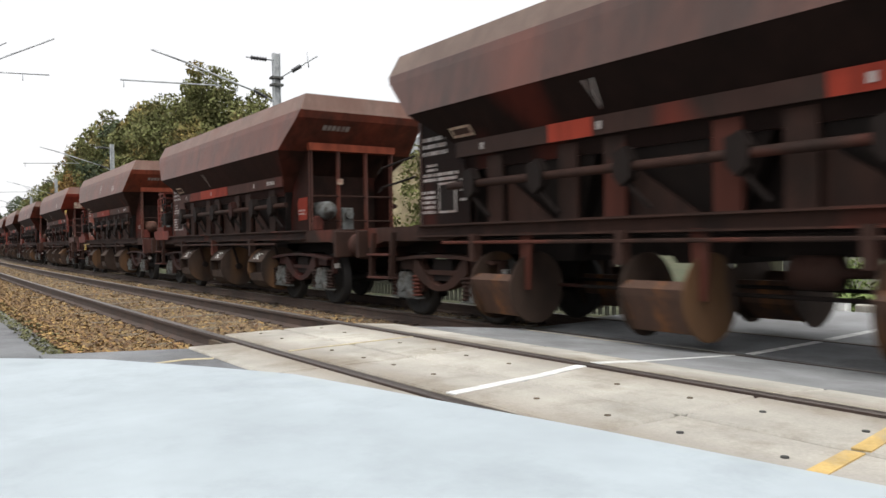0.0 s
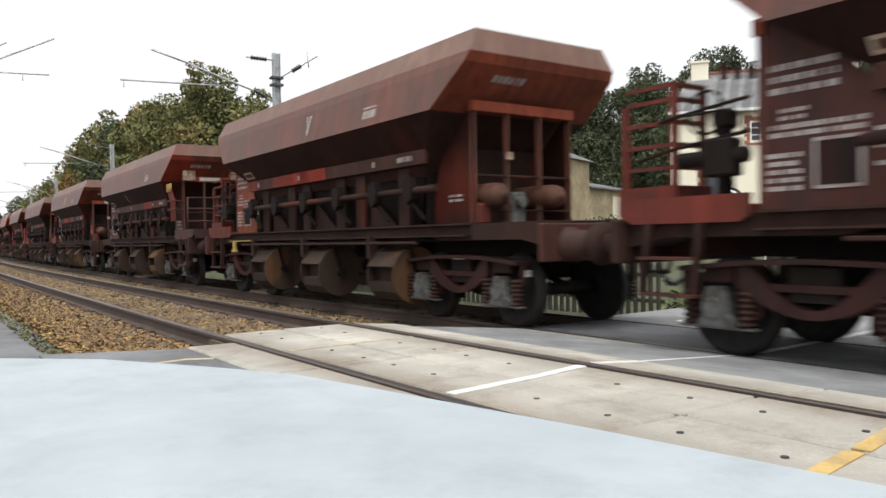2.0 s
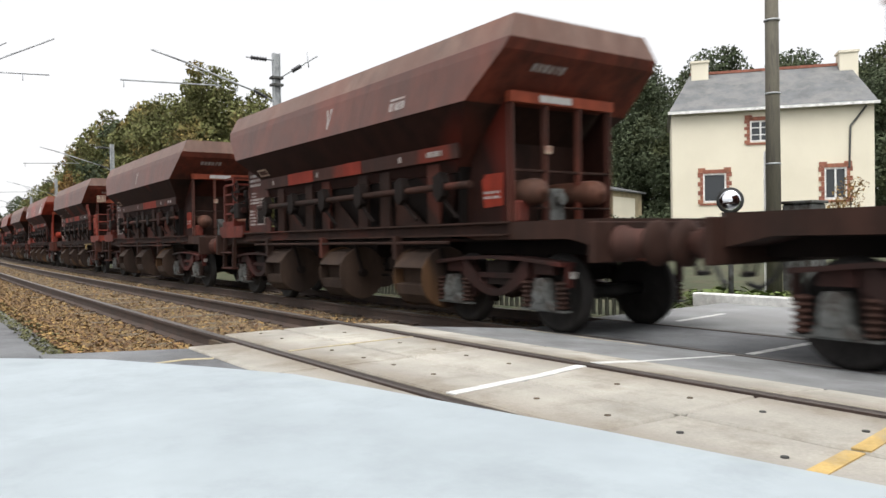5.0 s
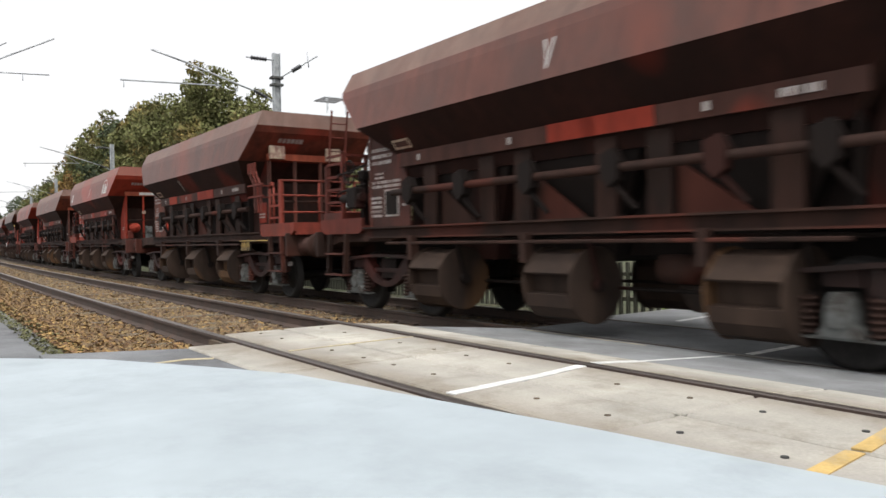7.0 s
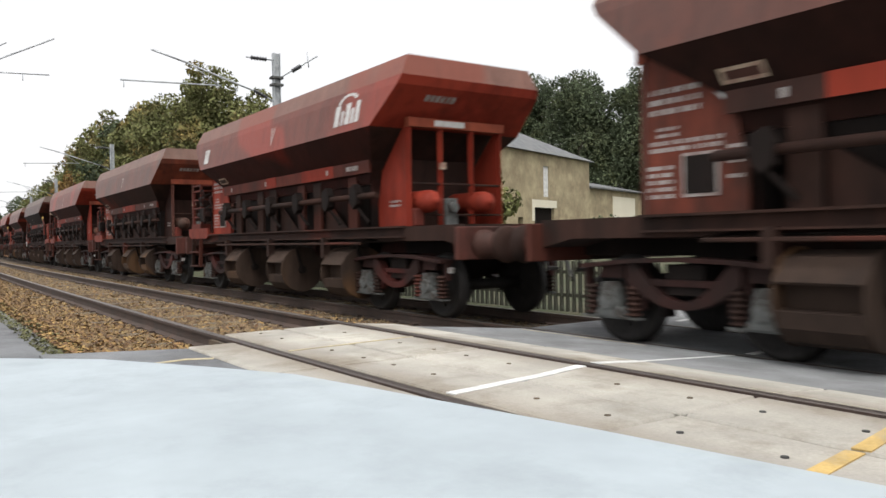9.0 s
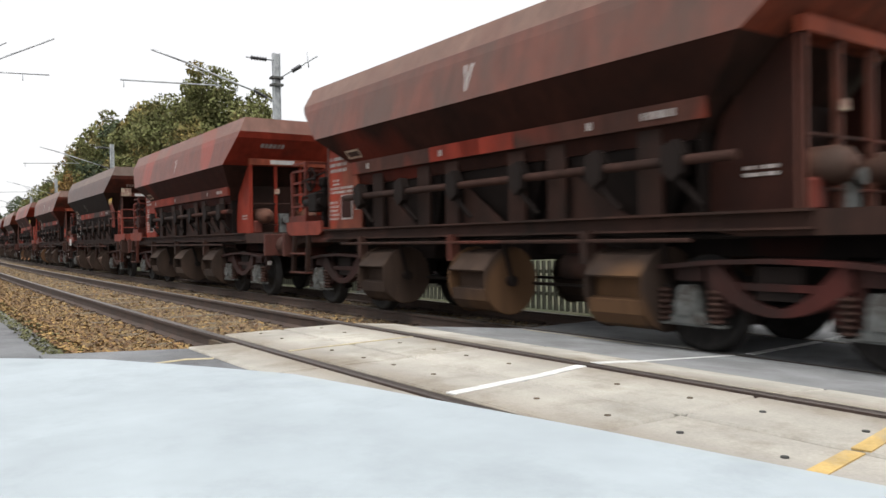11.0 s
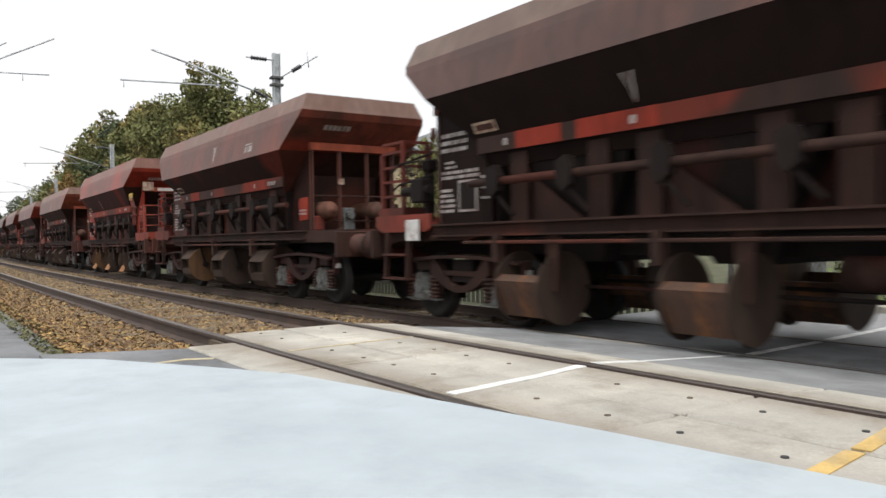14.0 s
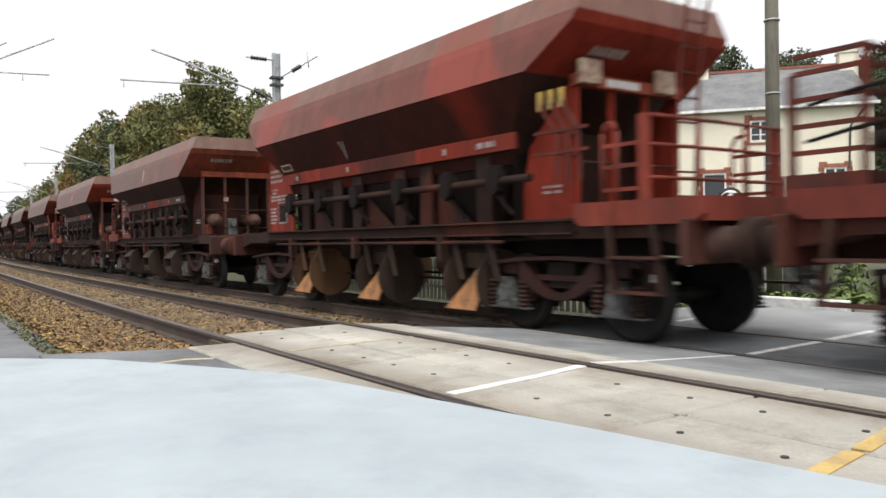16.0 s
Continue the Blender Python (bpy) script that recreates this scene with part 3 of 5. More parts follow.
def make_tree(x, y, z, height, spread, leaves, seed, material, label, size=0.2, bushy=0.25):
    rng = random.Random(seed)
    tree = thing("tree", label, "tree", m=pose(x, y, z))
    bm = bmesh.new()
    top = height * 0.6
    base_r = height * 0.022
    rod(bm, (0, 0, -0.2), (0.1, 0, top * 0.5), base_r, 8, base_r * 0.75)
    rod(bm, (0.1, 0, top * 0.5), (0.0, 0.1, top * 1.25), base_r * 0.75, 8, base_r * 0.3)
    centres, radii = [], []
    for k in range(14):
        t = k / 13
        a = rng.uniform(0, 6.28)
        h = height * (bushy + (0.93 - bushy) * t)
        out = spread * (0.35 + 0.65 * math.sin(math.pi * min(1, 0.25 + 0.75 * t))) * rng.uniform(0.35, 0.8) * (1 - 0.45 * t)
        c = (math.cos(a) * out, math.sin(a) * out, h)
        centres.append(c)
        radii.append(spread * rng.uniform(0.26, 0.44))
        if k % 2 == 0:
            rod(bm, (0, 0, max(0.4, h * 0.72)), (c[0] * 0.8, c[1] * 0.8, h), base_r * 0.35, 5, base_r * 0.12)
    for k in range(16):
        c0, r0 = rng.choice(list(zip(centres, radii)))
        a, b = rng.uniform(0, 6.28), rng.uniform(-0.3, 1.2)
        centres.append((c0[0] + r0 * math.cos(a) * math.cos(b), c0[1] + r0 * math.sin(a) * math.cos(b), c0[2] + r0 * math.sin(b)))
        radii.append(r0 * rng.uniform(0.3, 0.5))
    part("trunk", bm, bark, tree)
    v, f = leaf_cloud(centres, radii, leaves, size, seed)
    me = bpy.data.meshes.new("crown")
    me.from_pydata(v.tolist(), [], f.tolist())
    me.materials.append(material)
    crown = new("crown", me)
    crown.parent = tree
    return tree


for k, (s, dy, h, sp, mt) in enumerate([
        (38.5, 0.5, 8.4, 3.4, leaf_green), (42.5, 0.0, 10.9, 4.2, leaf_green), (47.5, 0.8, 10.4, 4.2, leaf_green), (53, -0.2, 10.9, 4.2, leaf_green),
        (58, 0.4, 11.5, 4.4, leaf_green), (64, 0.9, 11.8, 4.2, leaf_green), (70, 0, 12.0, 4.6, leaf_dark), (77, 0.5, 12.5, 4.8, leaf_green), (86, 0, 12.4, 5.0, leaf_green),
        (95, 0.6, 11.8, 5.0, leaf_autumn), (105, 0, 11.2, 5.4, leaf_green), (117, 0.5, 10.2, 5.6, leaf_dark), (132, 0, 10.2, 6.0, leaf_green), (150, 0, 9.6, 6.5, leaf_green), (175, 0, 9.2, 7.0, leaf_dark)]):
    colour = "autumn-tinged green" if mt != leaf_dark else "dark green"
    make_tree(-s, 14.2 + dy + bend(-s), -0.5, h, sp, 19000 if s < 70 else 10000, 40 + k, mt, f"{colour} oak standing beyond the railway fence", 0.125 if s < 60 else 0.19, 0.15)
for k, (s, y, h, sp) in enumerate([(31, 17, 4.2, 2.2), (27, 21, 4.6, 2.4), (35, 24, 6.5, 3.0), (33, 16, 3.0, 1.8)]):
    make_tree(-s, y, 0.0, h, sp, 3200, 70 + k, leaf_green, "leafy green hedge tree behind the track", 0.14, 0.1)
WOOD_LOWER = {0: 5.5, 1: 6.0, 2: 4.5, 3: 5.0, 4: 5.2, 5: 4.4, 6: 4.0, 7: 1.0, 8: 4.6, 9: 2.2, 10: 1.0, 11: 3.0, 12: 1.0, 15: 1.5}
for k in range(16):
    s = 20 + k * 3.3
    y = 60 + (k * 7 % 5) * 2.2
    make_tree(-s - 6, y, 1.0, 17.0 + (k * 5 % 7) * 0.7 - WOOD_LOWER.get(k, 0.0), 7.0, 24000, 90 + k, leaf_dark, "dark green woodland tree behind the houses", 0.17, 0.05)


for k, (y, h) in enumerate(((28.0, 15.0), (36.0, 17.5), (45.0, 18.5), (54.0, 17.0))):
    make_tree(-330.0 + 6 * k, y, -0.5, h, 9.0, 5000, 160 + k, leaf_dark, "dark green tree far along the line", 0.45, 0.05)


def wall_local(bm, p, u, n, a0, a1, d0, d1, z0, z1):
    """A block in a building's own directions: along u, back along n."""
    vs = []
    for a in (a0, a1):
        for d in (d0, d1):
            for z in (z0, z1):
                vs.append(bm.verts.new((p[0] + u[0] * a + n[0] * d, p[1] + u[1] * a + n[1] * d, z)))
    for f in ((0, 1, 3, 2), (4, 6, 7, 5), (0, 4, 5, 1), (2, 3, 7, 6), (0, 2, 6, 4), (1, 5, 7, 3)):
        bm.faces.new([vs[i] for i in f])


def make_window(house, p, u, n, a, z, w, h, bars_, quoins=True):
    """A window set in the wall: white frame, panes, and toothed brick surround."""
    ob = part("window", frame_bm(p, u, n, a, z, w, h, bars_), white_frame, house, "white window with toothed brick surround")
    bm = bmesh.new()
    wall_local(bm, p, u, n, a - w / 2, a + w / 2, 0.06, 0.08, z, z + h)
    part("pane", bm, glass, ob)
    if quoins:
        rows = 7
        for side in (-1, 1):
            for r in range(rows):
                ext = 0.22 if r % 2 == 0 else 0.12
                bm = bmesh.new()
                a0, a1 = sorted((a + side * w / 2, a + side * (w / 2 + ext)))
                wall_local(bm, p, u, n, a0, a1, -0.03, 0.1, z - 0.06 + r * (h + 0.1) / rows, z - 0.06 + (r + 0.94) * (h + 0.1) / rows)
                part("brick", bm, brick_mat, ob)
        for a0, a1, z0, z1 in ((a - w / 2, a + w / 2, z + h, z + h + 0.16), (a - w / 2 - 0.2, a - w / 2 + 0.1, z + h + 0.04, z + h + 0.24), (a + w / 2 - 0.1, a + w / 2 + 0.2, z + h + 0.04, z + h + 0.24),
                               (a - w / 2 - 0.15, a + w / 2 + 0.15, z - 0.13, z - 0.04)):
            bm = bmesh.new()
            wall_local(bm, p, u, n, a0, a1, -0.04, 0.1, z0, z1)
            part("brick", bm, brick_mat, ob)


def frame_bm(p, u, n, a, z, w, h, bars_):
    bm = bmesh.new()
    t = 0.07
    for a0, a1, z0, z1 in ((a - w / 2, a - w / 2 + t, z, z + h), (a + w / 2 - t, a + w / 2, z, z + h), (a - w / 2 + t, a + w / 2 - t, z, z + t), (a - w / 2 + t, a + w / 2 - t, z + h - t, z + h)):
        wall_local(bm, p, u, n, a0, a1, -0.01, 0.06, z0, z1)
    cols, rows = bars_
    for c in range(1, cols):
        x = a - w / 2 + w * c / cols
        wall_local(bm, p, u, n, x - 0.035, x + 0.035, 0.0, 0.055, z + t, z + h - t)
    for r in range(1, rows):
        q = z + h * r / rows
        wall_local(bm, p, u, n, a - w / 2 + t, a + w / 2 - t, 0.005, 0.05, q - 0.02, q + 0.02)
    return bm


def pierced_wall(bm, p, u, n, length, z0, z1, holes, thick=0.35):
    """A wall with openings that go right through it. holes: (a0, a1, z0, z1)."""
    cuts_a = sorted({0.0, length, *[h[0] for h in holes], *[h[1] for h in holes]})
    cuts_z = sorted({z0, z1, *[h[2] for h in holes], *[h[3] for h in holes]})
    for a0, a1 in zip(cuts_a, cuts_a[1:]):
        for b0, b1 in zip(cuts_z, cuts_z[1:]):
            if not any(h[0] <= a0 and a1 <= h[1] and h[2] <= b0 and b1 <= h[3] for h in holes):
                wall_local(bm, p, u, n, a0, a1, 0.0, thick, b0, b1)


def make_house():
    p, r = Vector((-21.6, 27.7)), Vector((-15.4, 32.7))
    u = (r - p).normalized()
    n = Vector((-u.y, u.x))
    L, deep, base, eave, ridge = (r - p).length, 6.0, 0.2, 6.22, 8.45
    house = thing("house", "cream-rendered house with slate roof and brick-trimmed windows", "house")
    wins = [(1.75, 2.32, 0.95, 1.25, (1, 1)), (6.50, 2.32, 0.85, 1.32, (2, 1)), (3.62, 4.85, 0.85, 0.90, (2, 3))]
    bm = bmesh.new()
    pierced_wall(bm, p, u, n, L, base, eave, [(a - w / 2, a + w / 2, z, z + h) for a, z, w, h, _ in wins])
    wall_local(bm, p, u, n, 0, L, deep - 0.35, deep, base, eave)
    wall_local(bm, p, u, n, 0, 0.35, 0.35, deep - 0.35, base, eave)
    wall_local(bm, p, u, n, L - 0.35, L, 0.35, deep - 0.35, base, eave)
    bmesh.ops.remove_doubles(bm, verts=bm.verts[:], dist=0.0005)
    part("wall", bm, render_wall, house)
    for a, z, w, h, g in wins:
        make_window(house, p, u, n, a, z, w, h, g)
    bm = bmesh.new()
    def at(a, d, z):
        return bm.verts.new((p.x + u.x * a + n.x * d, p.y + u.y * a + n.y * d, z))
    o = 0.25
    f0, f1, b0, b1 = at(-0.15, -o, eave), at(L + 0.15, -o, eave), at(-0.15, deep + o, eave), at(L + 0.15, deep + o, eave)
    r0, r1 = at(0.9, deep / 2, ridge), at(L - 0.3, deep / 2, ridge)
    for fc in ((f0, f1, r1, r0), (b1, b0, r0, r1), (f0, r0, b0), (f1, b1, r1), (f0, b0, b1, f1)):
        bm.faces.new(fc)
    roof = part("roof", bm, slate, house, "grey slate roof")
    bm = bmesh.new()
    wall_local(bm, p, u, n, 0.9, L - 0.3, deep / 2 - 0.09, deep / 2 + 0.09, ridge - 0.03, ridge + 0.09)
    part("ridge_tiles", bm, brick_mat, roof, "terracotta ridge")
    for a in (0.95, L - 0.75):
        bm = bmesh.new()
        wall_local(bm, p, u, n, a, a + 0.75, deep / 2 - 0.5, deep / 2 + 0.3, ridge - 0.7, ridge + 0.45)
        wall_local(bm, p, u, n, a - 0.05, a + 0.8, deep / 2 - 0.55, deep / 2 + 0.35, ridge + 0.45, ridge + 0.55)
        part("chimney", bm, render_wall, house, "cream-rendered chimney")
    bm = bmesh.new()
    wall_local(bm, p, u, n, -0.15, L + 0.15, -o - 0.1, -o, eave - 0.06, eave + 0.05)
    part("gutter", bm, white_frame, house)
    bm = bmesh.new()
    q = lambda a, d, z: (p.x + u.x * a + n.x * d, p.y + u.y * a + n.y * d, z)
    pipe(bm, [q(L - 0.3, -0.1, eave - 0.1), q(L - 0.9, -0.06, eave - 0.9), q(L - 0.95, -0.06, 3.6)], 0.04)
    part("downpipe", bm, cast_grey, house)


make_house()


def make_barn():
    p, r = Vector((-32.0, 26.5)), Vector((-36.15, 37.7))
    u = (r - p).normalized()
    n = Vector((-u.y, u.x))
    L, base, eave = (r - p).length, 0.2, 5.9
    barn = thing("barn", "old ochre-rendered barn with grey slate roof", "barn")
    holes = [(5.2, 6.0, 3.35, 5.2), (4.0, 6.6, 0.2, 2.7), (2.0, 2.6, 1.3, 2.1)]
    bm = bmesh.new()
    pierced_wall(bm, p, u, n, L, base, eave, holes)
    wall_local(bm, p, u, n, 0, L, 8.65, 9.0, base, eave)
    wall_local(bm, p, u, n, 0, 0.35, 0.35, 8.65, base, eave)
    wall_local(bm, p, u, n, L - 0.35, L, 0.35, 8.65, base, eave)
    bmesh.ops.remove_doubles(bm, verts=bm.verts[:], dist=0.0005)
    part("wall", bm, barn_wall, barn)
    bm = bmesh.new()
    wall_local(bm, p, u, n, 5.2, 6.0, 0.1, 0.16, 3.35, 5.2)
    part("shutter", bm, white_frame, barn, "white loft shutter")
    bm = bmesh.new()
    wall_local(bm, p, u, n, 3.7, 6.9, -0.03, 0.12, 2.7, 3.15)
    wall_local(bm, p, u, n, 3.7, 4.0, -0.03, 0.12, 1.9, 2.7)
    part("lintel", bm, render_wall, barn, "pale lintel over the door")
    # the shade inside the doorway is a near-black panel across it
    bm = bmesh.new()
    wall_local(bm, p, u, n, 4.0, 6.6, 0.2, 0.26, 0.2, 2.7)
    part("door", bm, grime_shade_black, barn, "near-black panel for the shade inside the barn doorway")
    bm = bmesh.new()
    def at(a, d, z):
        return bm.verts.new((p.x + u.x * a + n.x * d, p.y + u.y * a + n.y * d, z))
    f0, f1, b0, b1, r0, r1 = at(-0.3, -0.3, eave), at(L + 0.3, -0.3, eave), at(-0.3, 9.3, eave), at(L + 0.3, 9.3, eave), at(L * 0.36, 3.0, eave + 2.1), at(L * 0.36, 6.5, eave + 2.1)
    for fc in ((f0, f1, r0), (f1, b1, r1, r0), (b1, b0, r1), (b0, f0, r0, r1), (f0, b0, b1, f1)):
        bm.faces.new(fc)
    part("roof", bm, slate, barn, "grey hipped slate roof")
    # low sheds beside it
    shed = thing("shed", "low pale shed with a slate roof beside the barn", "shed")
    bm = bmesh.new()
    wall_local(bm, (-36.5, 38.0), u, n, 0, 10.2, 0.0, 4.0, 0.2, 4.3)
    part("wall", bm, barn_wall, shed)
    bm = bmesh.new()
    wall_local(bm, (-36.5, 38.0), u, n, 4.2, 8.6, -0.05, 0.0, 0.4, 3.8)
    part("door", bm, render_wall, shed, "cream shed door")
    bm = bmesh.new()
    q = lambda a, d, z: bm.verts.new((-36.5 + u.x * a + n.x * d, 38.0 + u.y * a + n.y * d, z))
    vs = [q(-0.2, -0.3, 4.3), q(10.4, -0.3, 4.3), q(10.4, 4.2, 5.3), q(-0.2, 4.2, 5.3), q(-0.2, -0.3, 4.2), q(10.4, -0.3, 4.2), q(10.4, 4.2, 4.2), q(-0.2, 4.2, 4.2)]
    for f in ((0, 1, 2, 3), (4, 7, 6, 5), (0, 4, 5, 1), (1, 5, 6, 2), (2, 6, 7, 3), (3, 7, 4, 0)):
        bm.faces.new([vs[i] for i in f])
    part("roof", bm, slate, shed, "weathered slate roof")


make_barn()


def make_pole():
    pole = thing("utility_pole", "tall weathered grey-brown utility pole with pale bands", "utility pole", m=pose(-7.75, 12.75, -0.5))
    bm = bmesh.new()
    rod(bm, (0, 0, -0.3), (0, 0, 9.5), 0.135, 14, 0.10)
    part("shaft", bm, pole_mat, pole)
    for z in (1.75, 2.65, 3.9, 5.2):
        bm = bmesh.new()
        rod(bm, (0, 0, z), (0, 0, z + 0.03), 0.136, 14)
        part("band", bm, galv, pole, "pale metal band")
    bm = bmesh.new()
    rod(bm, (-0.14, -0.05, 0), (-0.13, -0.05, 2.9), 0.025, 6)
    part("conduit", bm, white_frame, pole, "white cable conduit")


make_pole()


def make_signal():
    sig = thing("traffic_mirror", "round convex traffic mirror with black rim on a low post", "traffic mirror", m=look((-7.85, 11.6, 1.5), (-2.0, 3.0, 1.5)))
    bm = bmesh.new()
    lathe(bm, [(0.20, -0.03), (0.22, -0.015), (0.225, 0.01), (0.20, 0.04)], 28, "z")
    part("rim", bm, rubber, sig)
    bm = bmesh.new()
    lathe(bm, [(0.195, -0.031), (0.15, -0.045), (0.09, -0.057), (0.03, -0.063)], 28, "z")
    part("mirror_face", bm, mirror_glass, sig, "convex silvery mirror face")
    bm = bmesh.new()
    rod(bm, (0, -0.2, 0.05), (0, -2.0, 0.05), 0.045, 10)
    box(bm, -0.14, 0.14, -0.28, -0.2, 0.0, 0.14)
    part("post", bm, cast_grey, sig)
    cab = thing("signal_cabinet", "dark grey metal signal cabinet near the pole", "cabinet", m=pose(-7.5, 13.3, -0.4))
    bm = bmesh.new()
    soft_box(bm, -0.28, 0.28, -0.25, 0.25, -0.1, 1.85, 0.03)
    part("body", bm, cast_grey, cab)
    bm = bmesh.new()
    soft_box(bm, -0.31, 0.31, -0.28, 0.28, 1.85, 1.9, 0.01)
    part("lid", bm, cast_grey, cab)


make_signal()


def make_fence():
    fence = thing("picket_fence", "weathered concrete picket fence along the far track", "fence", m=pose(0, 0, 0))
    bm = bmesh.new()
    box(bm, -0.025, 0.025, -0.03, 0.03, 0.0, 1.0)
    me = part("picket", bm, fence_mat, fence)
    first = True
    for k in range(110):
        x = -8.6 - k * 0.17
        m = pose(x, 10.6 + bend(x), -0.55)
        if first:
            me.matrix_basis, first = m, False
        else:
            shared("picket", me.data, fence, m)
    for z in (-0.25, 0.2):
        bm = bmesh.new()
        box(bm, -27.4, -8.5, 10.635, 10.675, z, z + 0.07)
        part("rail", bm, fence_mat, fence)


make_fence()
bm = bmesh.new()
soft_box(bm, -8.2, -5.6, 11.0, 11.18, -0.3, -0.06, 0.02)
tagged(part("kerb", bm, white_frame), "white painted kerb beside the road", "kerb", kind="structure")
bm = bmesh.new()
soft_box(bm, -5.5, 5.0, 11.05, 11.2, -0.3, -0.10, 0.02)
tagged(part("kerb", bm, panel_mat), "pale concrete kerb beside the road", "kerb", kind="structure")


def verge(rng, n):
    x = rng.uniform(-9, 3, n)
    y = rng.uniform(11.25, 13.0, n)
    return np.stack([x, y, -0.45 + 0.35 * rng.random(n) ** 2], -1)


scatter("grass", 7000, verge, 0.10, verge_grass, "bright green grass on the far verge", True, 21)
for k, (x, y, h) in enumerate([(-5.2, 12.4, 1.0), (-6.6, 13.0, 0.9), (-3.4, 12.2, 0.9)]):
    make_tree(x, y, -0.5, h, 0.7, 900, 120 + k, verge_grass, "low green shrub on the verge", 0.05, 0.05)
make_tree(-14.6, 29.0, 0.3, 2.6, 1.2, 1200, 131, leaf_autumn, "dry straggling shrub against the house", 0.06, 0.1)
for k, (x, y) in enumerate([(-21.5, 25.5), (-24, 26.5), (-26.5, 27.5)]):
    make_tree(x, y, 0.2, 1.3, 1.6, 1500, 140 + k, leaf_dark, "clipped dark green hedge bush", 0.08, 0.05)


def make_yard_fence():
    fence = thing("yard_fence", "dark green-grey boarded fence beside the house yard", "fence", m=pose(-26.2, 28.0, 0.15))
    for z in (0.5, 1.35):
        bm = bmesh.new()
        box(bm, 0.0, 3.6, 0.03, 0.08, z, z + 0.09)
        part("rail", bm, fence_mat, fence)
    bm = bmesh.new()
    box(bm, -0.07, 0.07, -0.012, 0.012, 0.0, 1.62)
    first = part("board", bm, fence_mat, fence)
    for k in range(20):
        m = pose(0.09 + k * 0.18, 0, 0.03 * ((k * 7) % 3 - 1))
        if k:
            shared("board", first.data, fence, m)
        else:
            first.matrix_basis = m


make_yard_fence()


# ---- overhead line ----
def make_mast(x, y, arm, near):
    """A steel H-section mast with a hinged cantilever; arm: -1 reaches towards the camera, 1 away."""
    y += bend(x)
    mast = thing("catenary_mast", "galvanised steel overhead-line mast with insulated cantilever", "catenary mast", "overhead line masts", m=pose(x, y, -0.5))
    bm = bmesh.new()
    h = 8.05
    for d in (-0.11, 0.11):
        box(bm, -0.1, 0.1, d - 0.012, d + 0.012, -0.2, h)
    box(bm, -0.008, 0.008, -0.098, 0.098, -0.2, h)
    part("column", bm, galv, mast)
    def tube(name, pts, r, m_, label=""):
        b = bmesh.new()
        pipe(b, pts, r, 8)
        part(name, b, m_, mast, label)
    def isol(p, q):
        b = bmesh.new()
        p, q = Vector(p), Vector(q)
        d = q - p
        prof = [(0.03, 0.0)]
        for k in range(6):
            t = d.length * (k + 0.2) / 6
            prof += [(0.045, t), (0.085, t + 0.015), (0.05, t + 0.045)]
        lathe(b, prof + [(0.03, d.length)], 10, "z", Matrix.Translation(p) @ d.to_track_quat("Z", "Y").to_matrix().to_4x4())
        part("insulator", b, insulator, mast, "dark ribbed insulator")
    a = arm
    if a < 0:
        tube("raking_tube", [(0, a * 0.12, 6.35), (0, a * 0.5, 6.55), (0, a * 3.1, 7.35), (0, a * 4.25, 7.65)], 0.03, galv)
        isol((0, a * 0.35, 6.46), (0, a * 0.85, 6.68))
        tube("steady_arm", [(0, a * 2.0, 6.72), (0, a * 5.2, 6.58)], 0.026, galv)
        tube("dropper", [(0, a * 5.1, 6.58), (0, a * 5.1, 6.35)], 0.012, galv)
    else:
        tube("raking_tube", [(0, 0.12, 5.35), (0, 0.5, 5.56), (0, 3.1, 6.98), (0, 4.25, 7.60)], 0.022, galv)
        isol((0, 0.35, 5.48), (0, 0.85, 5.75))
        tube("steady_arm", [(0, 2.0, 6.40), (0, 4.1, 6.50)], 0.018, galv)
        tube("dropper", [(0, 3.4, 6.46), (0, 3.4, 6.26)], 0.010, galv)
    tube("top_tube", [(0, a * 0.12, 7.80), (0, a * 1.1, 7.80)], 0.025, galv)
    isol((0, a * 0.35, 7.80), (0, a * 0.95, 7.80))
    tube("brace", [(0, a * 3.0, 7.32), (0, a * 2.1, 6.75)], 0.018, galv)
    if near:
        tube("back_arm", [(0, -a * 0.12, 7.2), (0, -a * 0.5, 7.45), (0, -a * 1.6, 8.15)], 0.025, galv)
        isol((0, -a * 0.6, 7.5), (0, -a * 0.95, 7.73))
        tube("back_horn", [(0, -a * 1.2, 8.25), (0, -a * 1.25, 7.7)], 0.02, galv)
        b = bmesh.new()
        for z in (6.9, 7.15):
            box(b, -0.16, 0.16, -0.2, 0.2, z, z + 0.08)
        part("clamp", b, cast_grey, mast)
    return mast


for x, nr in ((-25.4, True), (-54.0, False), (-84.0, False), (-116.0, False)):
    make_mast(x, 10.75, -1, nr)
    make_mast(x, -0.55, 1, False)


# ---- the ballast wagons ----
CACHE = {}


def piece(key, name, material, parent, build, label=""):
    """A part of a wagon; alike parts of other wagons share its mesh."""
    key = (name, key)
    if key not in CACHE:
        bm = bmesh.new()
        build(bm)
        ob = part(name, bm, material, parent, label)
        CACHE[key] = ob.data
        return ob
    return tagged(shared(name, CACHE[key], parent), label)


